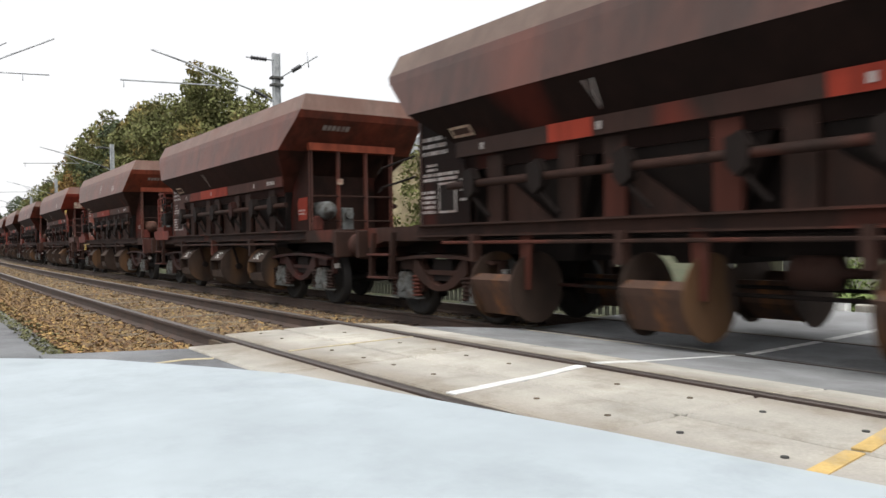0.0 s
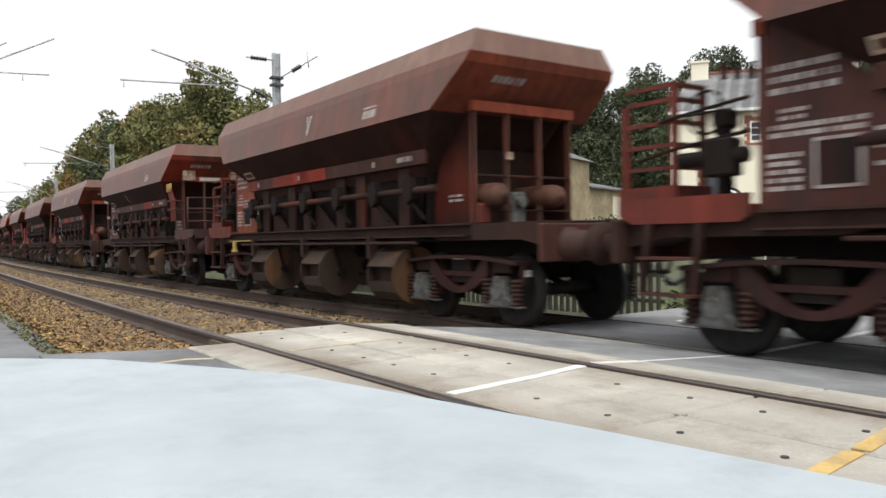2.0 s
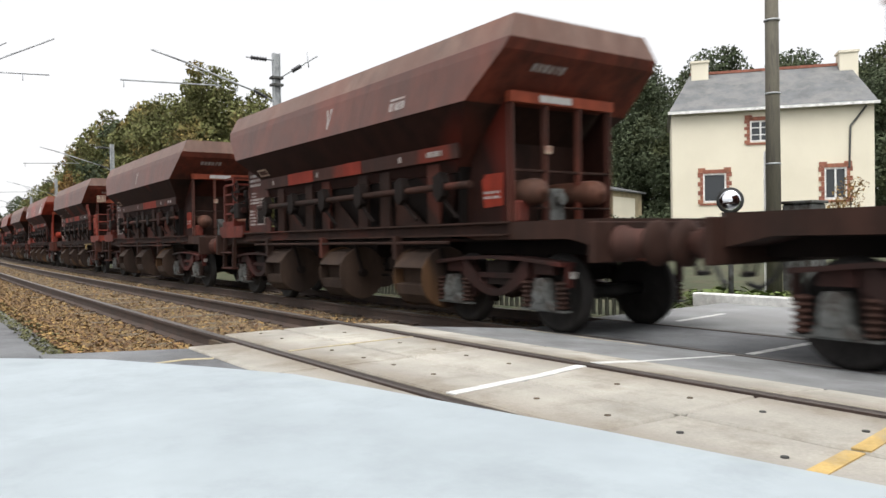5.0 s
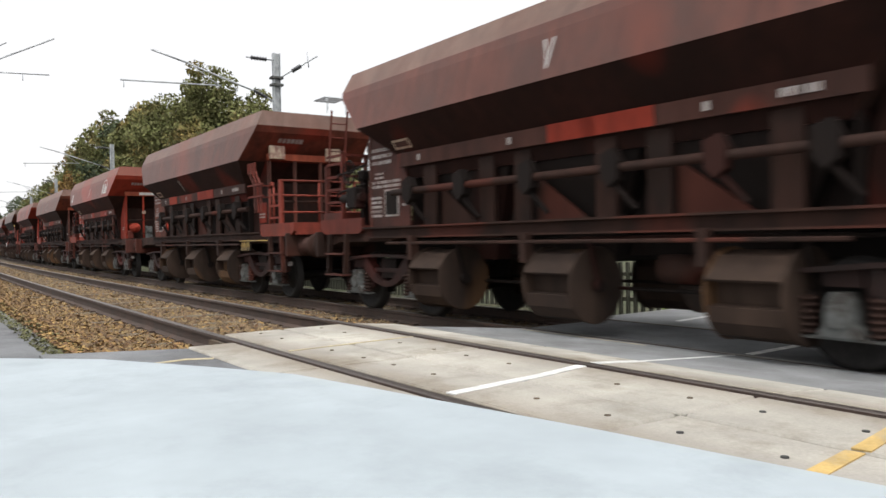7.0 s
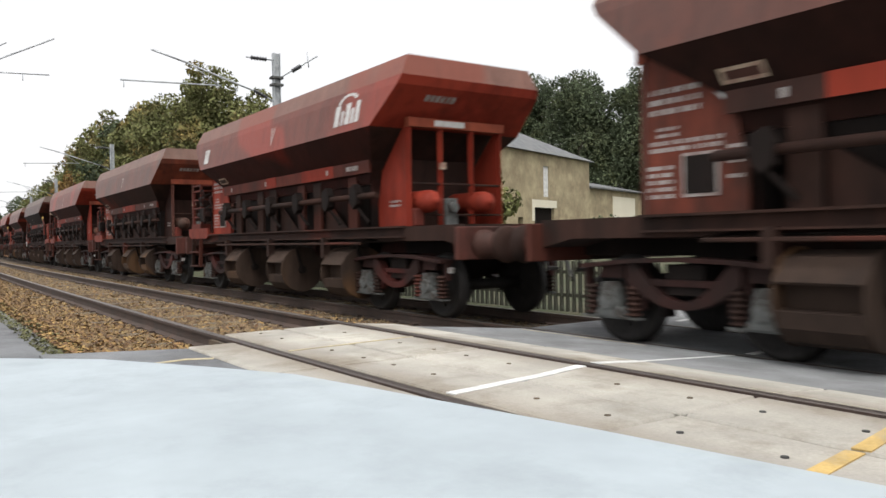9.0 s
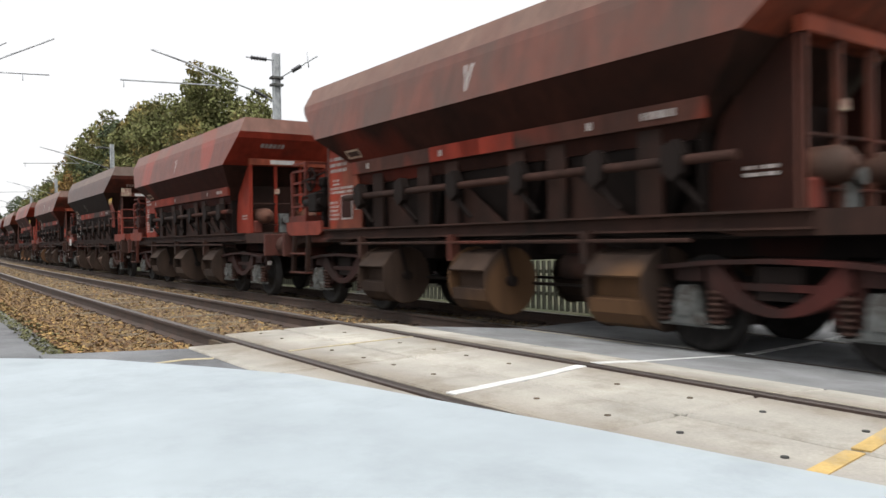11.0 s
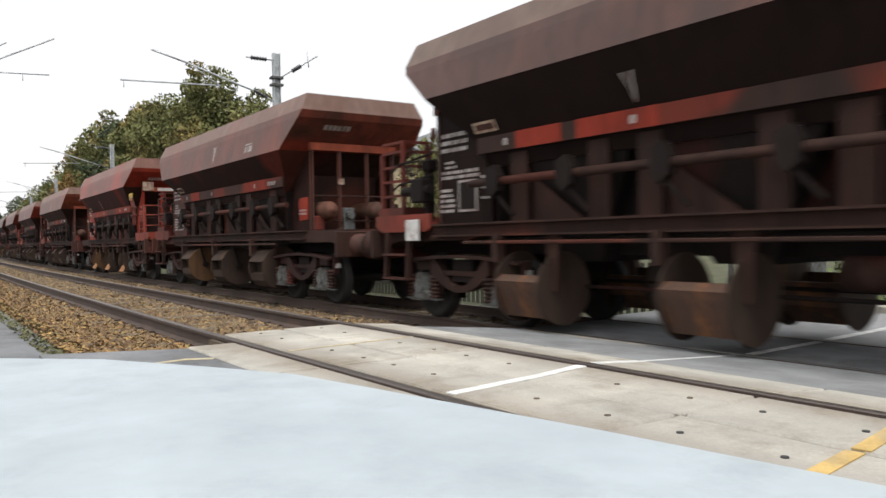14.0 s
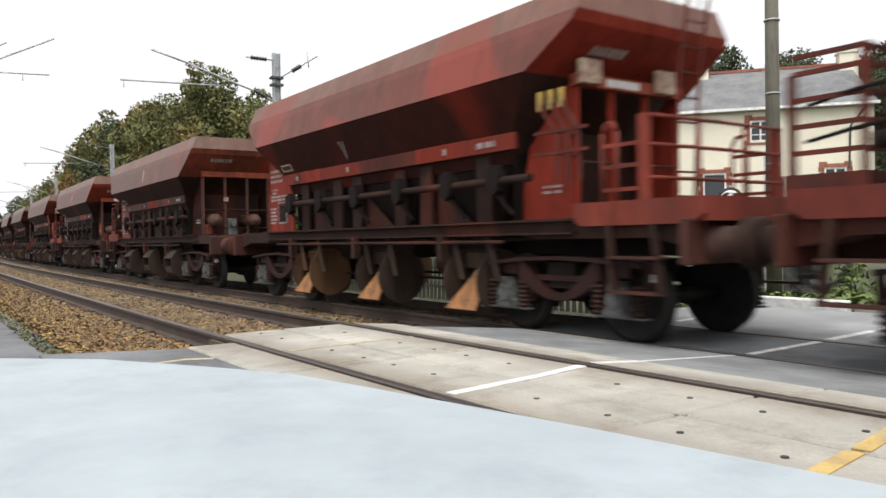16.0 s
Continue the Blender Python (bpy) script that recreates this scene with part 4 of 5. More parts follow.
# levels of the three makes of hopper: height, half width, length to the front, length to the rear
LEVELS = {
    "low_waist": dict(rim=(3.84, 1.15, 4.60, 4.80), wide=(3.53, 1.30, 4.67, 4.87), lip=(3.40, 1.34, 4.60, 4.78), chine=(2.86, 1.45, 3.95, 4.15), skirt=(2.40, 1.12, 3.42, 3.47)),
    "short_waist": dict(rim=(3.84, 1.15, 4.51, 4.80), wide=(3.53, 1.30, 4.58, 4.87), lip=(3.40, 1.34, 4.51, 4.78), chine=(2.86, 1.45, 3.86, 4.15), skirt=(2.40, 1.12, 3.36, 3.47)),
    "high_waist": dict(rim=(3.90, 1.15, 4.58, 4.80), wide=(3.58, 1.30, 4.63, 4.87), lip=(3.46, 1.34, 4.57, 4.80), chine=(3.01, 1.45, 3.92, 4.18), skirt=(2.38, 1.12, 3.30, 3.47)),
}
MAKE = LEVELS["low_waist"]


def build_hopper(bm):
    rings = []
    rim = MAKE["rim"]
    inside = (3.0, 1.10, 3.7, 3.9), (rim[0] - 0.02, rim[1] - 0.06, rim[2] - 0.06, rim[3] - 0.06)
    for z, w, l, r in (*inside, rim, MAKE["wide"], MAKE["lip"], MAKE["chine"], MAKE["skirt"], (2.05, 1.0, 3.17, 3.39)):
        rings.append([bm.verts.new(c) for c in ((l, -w, z), (l, w, z), (-r, w, z), (-r, -w, z))])
    bm.faces.new(rings[0])
    for k, (a, b) in enumerate(zip(rings, rings[1:])):
        for i in range(4):
            f = bm.faces.new((a[i], a[(i + 1) % 4], b[(i + 1) % 4], b[i]))
            end = i in (0, 2)
            # lower sides and ends: shade of the slope and recess is in the colour
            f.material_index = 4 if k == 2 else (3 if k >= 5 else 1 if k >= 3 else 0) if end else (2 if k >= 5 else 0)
    bm.faces.new(rings[-1][::-1])


def build_funnel(bm):
    """A discharge funnel under the hopper."""
    top, bot = [], []
    for sx, sy in ((1, -1), (1, 1), (-1, 1), (-1, -1)):
        top.append(bm.verts.new((sx * 1.03, sy * 0.98, 2.10)))
        bot.append(bm.verts.new((sx * 0.30, sy * 0.62, 0.85)))
    bm.faces.new(top)
    bm.faces.new(bot[::-1])
    for i in range(4):
        bm.faces.new((top[i], top[(i + 1) % 4], bot[(i + 1) % 4], bot[i]))


def wheelset_mesh():
    bm = bmesh.new()
    for s in (-1, 1):
        prof = [(0.10, 0.62), (0.16, 0.66), (0.36, 0.69), (0.40, 0.685), (0.485, 0.685), (0.488, 0.71), (0.462, 0.722), (0.458, 0.81), (0.40, 0.815), (0.37, 0.775), (0.17, 0.77), (0.11, 0.83), (0.09, 0.9)]
        lathe(bm, [(r, a * s) for r, a in prof], 28)
    rod(bm, (0, -0.7, 0), (0, 0.7, 0), 0.085, 10)
    for i in range(5):
        t = 2 * math.pi * i / 5
        for s in (-1, 1):
            rod(bm, (0.27 * math.cos(t), s * 0.765, 0.27 * math.sin(t)), (0.27 * math.cos(t), s * 0.785, 0.27 * math.sin(t)), 0.03, 6)
    return bm


def build_side_frame(bm, s):
    """One side of the bogie: arched top bar with a deep belly and a slot."""
    y0, y1 = 0.93 * s, 1.07 * s
    prism(bm, [(-1.28, 0.80), (-0.6, 0.86), (0, 0.88), (0.6, 0.86), (1.28, 0.80), (1.28, 0.845), (0.6, 0.905), (0, 0.925), (-0.6, 0.905), (-1.28, 0.845)], 0.88 * s, 1.12 * s)
    low, high = [], []
    for k in range(13):
        x = -0.66 + 1.32 * k / 12
        low.append((x, 0.41 + 0.26 * (x / 0.66) ** 2))
        high.append((x, min(0.86, 0.485 + 0.375 * (x / 0.53) ** 2)))
    for k in range(12):
        prism(bm, [low[k], low[k + 1], high[k + 1], high[k]], y0, y1)
    bmesh.ops.remove_doubles(bm, verts=bm.verts[:], dist=0.0005)
    prism(bm, [(-0.46, 0.70), (0.46, 0.70), (0.40, 0.635), (-0.40, 0.635)], y0, 1.03 * s)
    for c in (-0.9, 0.9):
        k = -1 if c > 0 else 1
        box(bm, c - k * 0.37 - 0.03, c - k * 0.37 + 0.03, y0, 1.02 * s, 0.56, 0.85)
        prism(bm, [(c + k * 0.16, 0.86), (c + k * 0.42, 0.86), (c + k * 0.42, 0.40), (c + k * 0.36, 0.36), (c + k * 0.20, 0.36)], y0, 1.0 * s)
        box(bm, c - 0.16, c + 0.16, y0, 1.03 * s, 0.70, 0.84)


def build_axle_box(bm, s):
    prism(bm, [(-0.10, 0.60), (-0.06, 0.66), (0.06, 0.66), (0.10, 0.60), (0.115, 0.40), (0.19, 0.295), (-0.19, 0.295), (-0.115, 0.40)], 0.94 * s, 1.10 * s)
    rod(bm, (0, 1.09 * s, 0.47), (0, 1.135 * s, 0.47), 0.10, 12)
    box(bm, -0.38, 0.38, 0.96 * s, 1.08 * s, 0.272, 0.295)


def build_spring(bm):
    prof = [(0.02, 0.30)]
    for i in range(6):
        z = 0.305 + i * 0.055
        prof += [(0.055, z), (0.085, z + 0.012), (0.085, z + 0.026), (0.055, z + 0.04)]
    lathe(bm, prof + [(0.02, 0.63)], 12, "z")


def build_drum(bm, s):
    """A chute drum lying along the wagon: a folded shell with a sloped hood over a recessed mouth."""
    pts = [(0.92, 1.0), (1.16, 0.945), (1.36, 0.745), (1.345, 0.725), (1.20, 0.715), (1.18, 0.52), (1.32, 0.50), (1.30, 0.36), (1.20, 0.245), (1.02, 0.19),
           (0.82, 0.20), (0.64, 0.32), (0.56, 0.52), (0.58, 0.74), (0.70, 0.92)]
    prism(bm, [(s * y, z) for y, z in pts], -0.36, 0.36, "x")


def build_drum_plate(bm, s):
    lathe(bm, [(0.425, -0.012), (0.435, 0.0), (0.425, 0.012)], 28, "x", Matrix.Translation((0, s * 0.93, 0.60)))


def build_crank(bm, s):
    rod(bm, (0.0, s * 0.95, 0.60), (0.09, s * 0.95, 0.60), 0.07, 10)
    prism(bm, [(s * 0.92, 0.58), (s * 0.98, 0.58), (s * 1.12, 1.08), (s * 1.07, 1.09)], 0.05, 0.075, "x")


def v_mark(bm, x, z, y, h, s=-1, lean=0.0):
    """A painted V on a side panel."""
    for k in (-1, 1):
        pts = [(x + k * h * 0.27, z + h / 2), (x + k * h * 0.15, z + h / 2), (x - 0.035 * h, z - h / 2), (x + 0.035 * h, z - h / 2)]
        vs = [bm.verts.new((px, y(pz) , pz)) for px, pz in pts]
        bm.faces.new(vs)


def side_y(z, proud=0.008):
    """How far out the near side of the hopper stands at a height."""
    lv = [MAKE[k] for k in ("rim", "wide", "lip", "chine", "skirt")]
    for p, q in zip(lv, lv[1:]):
        if z >= q[0]:
            return -(p[1] + (q[1] - p[1]) * (z - p[0]) / (q[0] - p[0])) - proud
    return -lv[-1][1] - proud


def end_x(z, proud=0.01):
    lip, chine = MAKE["lip"], MAKE["chine"]
    return lip[2] - (lip[0] - z) * (lip[2] - chine[2]) / (lip[0] - chine[0]) + proud


def side_patch(bm, x0, x1, z0, z1):
    bm.faces.new([bm.verts.new((x, side_y(z), z)) for x, z in ((x0, z0), (x1, z0), (x1, z1), (x0, z1))])


def end_patch(bm, y0, y1, z0, z1):
    bm.faces.new([bm.verts.new((end_x(z), y, z)) for y, z in ((y0, z0), (y1, z0), (y1, z1), (y0, z1))])


def bars(bm, x0, x1, z0, rows, h, gap, y, rng):
    """Rows of small bars that stand for writing."""
    for r in range(rows):
        z = z0 - r * (h + gap)
        x = x0
        while x < x1 - 0.02:
            w = min(rng.uniform(0.025, 0.09), x1 - x)
            bm.faces.new([bm.verts.new((px, y, pz)) for px, pz in ((x, z), (x + w, z), (x + w, z + h), (x, z + h))])
            x += w + rng.choice((0.012, 0.015, 0.04))


def wagon(index, tone, front, rear, plat="red", tank="red", ladder=False, mark="low", logo=False, open_drums=False, tip="red", bracket="", waist="low"):
    """A bogie ballast hopper, its travel towards +x, rail top at z = 0. front, rear: a railed platform at that end."""
    rng = random.Random(index * 7 + 3)
    P, E = PAINT[tone], END_PAINT[tone]
    say = {"brown": "rust-brown", "red": "bright rust-red", "dark": "soot-darkened brown", "dull": "dull faded red"}[tone]
    extra = "with railed front platform" if front else "with plain open end frame"
    w = thing("hopper_wagon", f"{say} ballast hopper wagon {extra}", "freight wagon", "wagons of the ballast train")
    global MAKE
    make = waist + "_waist"
    MAKE = LEVELS[make]
    piece((tone, make), "hopper", [P, E, LOW_SHADED_PAINT[tone], grime_shade_brown, TOP_PAINT[tone]], w, build_hopper)
    # end sheets added to stop the view through, coloured for the shade inside
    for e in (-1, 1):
        piece(e, "bulkhead", grime_shade_black, w, lambda bm: box(bm, min(e * 3.19, e * 3.22), max(e * 3.19, e * 3.22), -1.0, 1.0, 1.30, 2.25))
        piece(e, "end_sheet", grime_shade_brown, w, lambda bm: box(bm, min(e * 3.48, e * 3.51), max(e * 3.48, e * 3.51), -0.86, 0.86, 1.33, 2.44))
    # near-black sheets, added as the shade behind the ribs
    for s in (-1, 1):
        piece(s, "inner_sheet", grime_shade_black, w, lambda bm: box(bm, -3.19, 3.19, min(s * 0.60, s * 0.63), max(s * 0.60, s * 0.63), 1.22, 2.06))
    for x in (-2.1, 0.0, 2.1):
        piece(0, "discharge_funnel", grime_shade_black, w, build_funnel, "grimy dark funnel").matrix_basis = pose(x, 0, 0)
    for s in (-1, 1):
        piece((tone, s), "skirt_band", BAND[tone], w,
              lambda bm: prism(bm, [(s * 1.10, 2.42), (s * 1.145, 2.42), (s * 1.135, 2.22), (s * 1.09, 2.22)], -3.44, 3.38, "x"))
        piece(s, "solebar", grime_shade_brown, w, lambda bm: prism(bm, [(s * 1.10, 1.17), (s * 1.22, 1.17), (s * 1.22, 1.192), (s * 1.125, 1.192), (s * 1.125, 1.32), (s * 1.22, 1.32), (s * 1.22, 1.345), (s * 1.10, 1.345)], -4.4, 4.4, "x"), "grimy channel beam")
        piece(s, "guard_rail", grime_shade_brown, w, lambda bm: rod(bm, (-3.6, s * 1.27, 1.09), (3.3, s * 1.27, 1.09), 0.022, 6))
        piece(s, "actuating_shaft", grime_shade_brown, w, lambda bm: rod(bm, (-3.5, s * 1.22, 1.84), (3.75, s * 1.22, 1.84), 0.05, 10))
        for x in (-3.0, -1.75, -0.45, 0.85, 2.1, 3.1):
            ob = piece(s, "shaft_bracket", grime_shade_black, w, lambda bm: (prism(bm, [(-0.11, 1.98), (0.05, 2.04), (0.13, 1.9), (0.11, 1.72), (0.0, 1.64), (-0.1, 1.74)], s * 1.17, s * 1.30),
                       rod(bm, (0, s * 1.23, 1.70), (0.22, s * 1.12, 1.42), 0.03, 6)))
            ob.matrix_basis = pose(x, 0, 0)
        for x in (-2.75, -1.45, -0.75, 0.6, 1.3, 2.65):
            ob = piece(s, "rib", grime_shade_brown, w, lambda bm: prism(bm, [(-0.15, 2.24), (0.15, 2.24), (0.15, 1.34), (-0.15, 1.34)], s * 1.0, s * 1.05))
            ob.matrix_basis = pose(x, 0, 0)
        for x in (-2.75, -0.75, 1.3):
            ob = piece(s, "chute_slope", grime_shade_brown, w, lambda bm: prism(bm, [(0.15, 1.35), (0.98, 1.35), (0.15, 1.88)], s * 0.93, s * 0.95), "brown sloping chute sheet")
            ob.matrix_basis = pose(x, 0, 0)
        for x in (-2.5, -0.05, 2.4):
            if open_drums and tone == "dark":
                ob = piece((s, 2), "chute_scoop", rust_dark, w, lambda bm: build_scoop(bm, s), "rusty open chute scoop")
                for px in (-0.38, 0.38):
                    piece(s, "drum_plate", drum_brown, ob, lambda bm: build_drum_plate(bm, s), "dusty round end plate").matrix_basis = pose(px, 0, -0.06)
                piece((s, 2), "scoop_hanger", grime_shade_brown, ob, lambda bm: prism(bm, [(0.30, 1.20), (0.52, 1.20), (0.47, 0.52), (0.33, 0.52)], s * 1.10, s * 1.13))
            elif open_drums and s < 0:
                ob = piece((s, 1), "chute_drum", drum_brown, w, lambda bm: open_drum(bm, s))
                piece((s, tone), "chute_flap", rust_orange if tone == "red" else rust_dark, ob, lambda bm: build_flap(bm, s), "rust-orange chute mouth")
            else:
                ob = piece(s, "chute_drum", drum_brown, w, lambda bm: build_drum(bm, s))
                piece(s, "drum_plate", drum_brown, ob, lambda bm: build_drum_plate(bm, s), "dusty round end plate").matrix_basis = pose(0.375, 0, 0)
                piece(s, "drum_plate", drum_brown, ob, lambda bm: build_drum_plate(bm, s), "dusty round end plate").matrix_basis = pose(-0.375, 0, 0)
                piece(s, "crank", grime_shade_black, ob, lambda bm: build_crank(bm, s)).matrix_basis = pose(0.38, 0, 0)
            ob.matrix_basis = pose(x, 0, 0)
            hg = piece(s, "hanger", grime_shade_brown, w, lambda bm: (box(bm, -0.05, 0.05, s * 1.16, s * 1.29, 0.85, 1.2),))
            hg.matrix_basis = pose(x - 0.45, 0, 0)
    # beam that also fills the open gap, near-black for the shade inside
    piece(0, "centre_sill", grime_shade_black, w, lambda bm: (box(bm, -5.9, 5.9, -0.42, 0.42, 0.92, 1.30)), "grimy centre beam")
    for y in (-0.55, 0.55):
        piece(y, "brake_rod", grime_shade_black, w, lambda bm: rod(bm, (-3.0, y, 0.55), (3.0, y, 0.55), 0.022, 6))
    piece(0, "brake_cylinder", grime_shade_brown, w, lambda bm: lathe(bm, [(0.06, 0.9), (0.16, 0.93), (0.16, 1.35), (0.05, 1.4), (0.04, 1.7)], 14, "x", Matrix.Translation((0, -0.5, 0.78))))
    piece(0, "brake_pipe", grime_shade_black, w, lambda bm: pipe(bm, [(-5.9, -0.75, 1.14), (-3.3, -0.98, 1.12), (3.3, -0.98, 1.12), (5.9, -0.75, 1.14)], 0.025))
    # ends
    for e in (1, -1):
        # the front end frame stands further in than the rear one
        ex, ey = (0.25, 0.17) if e > 0 else (0.0, 0.0)
        # the darkest plates take the lower sides' colour, its painted shade included
        gusset = E if tone == "red" or e < 0 and (tone == "dull" or bracket == "zebra") else step_brown if e < 0 and tone == "brown" else LOW_SHADED_PAINT[tone]
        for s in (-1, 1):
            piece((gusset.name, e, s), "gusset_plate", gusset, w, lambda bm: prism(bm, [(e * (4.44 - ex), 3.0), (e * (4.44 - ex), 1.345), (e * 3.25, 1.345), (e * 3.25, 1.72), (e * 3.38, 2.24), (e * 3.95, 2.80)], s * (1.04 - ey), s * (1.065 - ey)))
        piece((e, tone), "end_beam", orange_beam if tone != "dark" else E, w, lambda bm: box(bm, e * (4.37 - ex), e * (4.48 - ex), ey - 1.10, 1.10 - ey, 2.86, 3.0), "orange-red cross beam")
        for y in (ey - 1.05, ey * 0.35 - 0.36, 0.36 - ey * 0.35, 1.05 - ey):
            ob = piece((e, tone), "end_post", E if tone == "red" else P, w, lambda bm: prism(bm, [(e * 4.375, -0.035), (e * 4.375, 0.035), (e * 4.395, 0.035), (e * 4.395, 0.01), (e * 4.455, 0.01), (e * 4.455, -0.01), (e * 4.395, -0.01), (e * 4.395, -0.035)], 1.345, 2.86, "z"))
            ob.matrix_basis = pose(-ex, y, 0)
        piece(e, "end_rail", grime_shade_brown, w, lambda bm: (rod(bm, (e * (4.44 - ex), ey - 1.05, 1.52), (e * (4.44 - ex), 1.05 - ey, 1.52), 0.016, 6), rod(bm, (e * (4.40 - ex), ey - 1.05, 2.0), (e * (4.40 - ex), 1.05 - ey, 2.0), 0.02, 6)))
        piece(e, "end_deck", grime_shade_brown, w, lambda bm: prism(bm, [(e * 3.3, 1.20), (e * 3.7, 1.12), (e * 5.4, 1.12), (e * 5.88, 1.02), (e * 5.88, 1.335), (e * 3.3, 1.335)], -1.12, 1.12))
        piece((e, tone), "headstock", step_brown if tone in ("red", "dull") else grime_shade_brown, w, lambda bm: soft_box(bm, min(e * 5.88, e * 5.97), max(e * 5.88, e * 5.97), -1.3, 1.3, 0.86, 1.30, 0.012))
        for s in (-1, 1):
            bf = piece(e, "buffer", platform_brown, w, lambda bm: lathe(bm, [(0.20, e * 5.97), (0.20, e * 6.01), (0.165, e * 6.02), (0.155, e * 6.27), (0.115, e * 6.28), (0.115, e * 6.40)], 18, "x"), "grimy buffer with red-brown sleeve")
            bf.matrix_basis = pose(0, s * 0.875, 1.06)
            piece(e, "buffer_head", grime_shade_brown, bf, lambda bm: lathe(bm, [(0.12, e * 6.38), (0.235, e * 6.43), (0.24, e * 6.46), (0.22, e * 6.485), (0.1, e * 6.50)], 18, "x"))
        piece(e, "coupling", steel_dark, w, lambda bm: (rod(bm, (e * 5.95, 0, 1.03), (e * 6.3, 0, 1.0), 0.045, 8), rod(bm, (e * 6.25, -0.09, 1.0), (e * 6.35, -0.09, 0.72), 0.025, 6),
              rod(bm, (e * 6.25, 0.09, 1.0), (e * 6.35, 0.09, 0.72), 0.025, 6), rod(bm, (e * 6.35, -0.11, 0.72), (e * 6.35, 0.11, 0.72), 0.03, 6)))
        piece(e, "brake_hose", rubber, w, lambda bm: pipe(bm, [(e * 5.95, 0.4, 0.98), (e * 6.15, 0.4, 0.9), (e * 6.3, 0.38, 0.66), (e * 6.42, 0.3, 0.55), (e * 6.5, 0.2, 0.62)], 0.026))
    # bogies
    for bx in (4.0, -4.0):
        bg_ = thing("bogie", "", "", m=pose(bx, 0, 0))
        for k in ("label", "category"):
            if k in bg_:
                del bg_[k]
        bg_.parent = w
        piece(0, "bolster", grime_shade_black, bg_, lambda bm: (box(bm, -0.22, 0.22, -1.0, 1.0, 0.55, 0.85), box(bm, -0.3, 0.3, -0.4, 0.4, 0.85, 1.05)))
        for s in (-1, 1):
            piece((s, tone != "dark"), "side_frame", bogie_red if tone != "dark" else grime_shade_brown, bg_, lambda bm: build_side_frame(bm, s))
            for ax in (-0.9, 0.9):
                ab = piece(s, "axle_box", cast_grey, bg_, lambda bm: build_axle_box(bm, s), "dusty grey cast axle box")
                ab.matrix_basis = pose(ax, 0, 0)
                for d in (-0.29, 0.29):
                    sp = piece(s, "spring", grime_shade_brown, bg_, build_spring)
                    sp.matrix_basis = pose(ax + d, s * 1.02, 0)
            for x in (-0.39, 0.39):
                piece(s, "brake_block", grime_shade_black, bg_, lambda bm: box(bm, -0.03, 0.03, s * 0.66, s * 0.82, 0.3, 0.75)).matrix_basis = pose(x, 0, 0)
        piece(0, "end_mark", white_plate, bg_, lambda bm: (box(bm, 1.30, 1.315, -0.99, -0.90, 0.66, 0.74),), "small white painted mark")
    for wx in (4.9, 3.1, -3.1, -4.9):
        if ("wheelset", 0) not in CACHE:
            ob = part("wheelset", wheelset_mesh(), steel_dark, w, "dark steel wheels on their axle")
            CACHE[("wheelset", 0)] = ob.data
        else:
            ob = tagged(shared("wheelset", CACHE[("wheelset", 0)], w), "dark steel wheels on their axle")
        ob.matrix_basis = pose(wx, 0, 0.46)
        WHEELS.append(ob)
    markings(w, rng, mark, logo, tone, tip)
    red = {"red": platform_red, "step": red_step, "plain": platform_brown}[plat]
    key = red.name
    if front:
        apron(1, red, w, key)
        railing(1, red, w, key, plat != "plain")
        steps(1, w)
        levers(w, tone, tip)
        for y in (-0.75, 0.55):
            piece(y, "end_box", graffiti, w, lambda bm: soft_box(bm, 4.225, 4.30, y - 0.17, y + 0.17, 2.88, 3.16, 0.01), "pale sheet-metal box on the end")
    else:
        tanks(w, tank)
    if ladder:
        ladder_up(w)
    if rear:
        if rear != "bare":
            apron(-1, red, w, key)
            brake_stand(-1, w)
        steps(-1, w)
        for z in (1.95, 2.25):
            hr = piece(0, "rear_handrail", grime_shade_black, w, lambda bm: pipe(bm, [(-4.5, -1.1, 0.1), (-5.4, -1.12, 0.0), (-5.9, -0.9, -0.04)], 0.018, 6))
            hr.matrix_basis = pose(0, 0, z)
    if bracket:
        yellow_bracket(-1 if bracket == "rear" else 1, w, bracket == "zebra")
    TRAIN.append(w)
    return w


def build_scoop(bm, s):
    """A chute swung open: a shallow scoop with a sloping front, its upper half open."""
    prism(bm, [(s * y, z) for y, z in ((1.22, 0.70), (1.36, 0.63), (1.33, 0.55), (1.16, 0.20), (0.92, 0.16), (0.66, 0.36), (0.62, 0.62), (0.70, 0.62), (0.92, 0.30), (1.10, 0.34))], -0.37, 0.37, "x")


def build_flap(bm, s):
    """The open mouth plate of a chute: wide at its lower lip, drawn in and leaning forward at the top."""
    low, high = s * 1.26, s * 1.00
    front = [bm.verts.new(c) for c in ((-0.36, low, 0.22), (0.28, low, 0.22), (0.34, high, 0.80), (0.10, high, 0.80), (-0.08, s * 1.10, 0.56))]
    back = [bm.verts.new(v.co + Vector((0, -s * 0.02, -0.012))) for v in front]
    bm.faces.new(front)
    bm.faces.new(back[::-1])
    for i in range(5):
        bm.faces.new((front[i], front[(i + 1) % 5], back[(i + 1) % 5], back[i]))


def open_drum(bm, s):
    for x in (-0.36, 0.36):
        lathe(bm, [(0.42, x - 0.012), (0.42, x + 0.012)], 26, "x", Matrix.Translation((0, s * 0.86, 0.58)))
    prism(bm, [(s * 0.9, 1.0), (s * 1.0, 0.95), (s * 1.0, 0.75), (s * 0.9, 0.75)], -0.36, 0.36, "x")
    for x in (-0.38, 0.38):
        prism(bm, [(x - 0.05, 1.2), (x + 0.07, 1.2), (x + 0.28, 0.6), (x + 0.16, 0.6)], s * 1.1, s * 1.13)



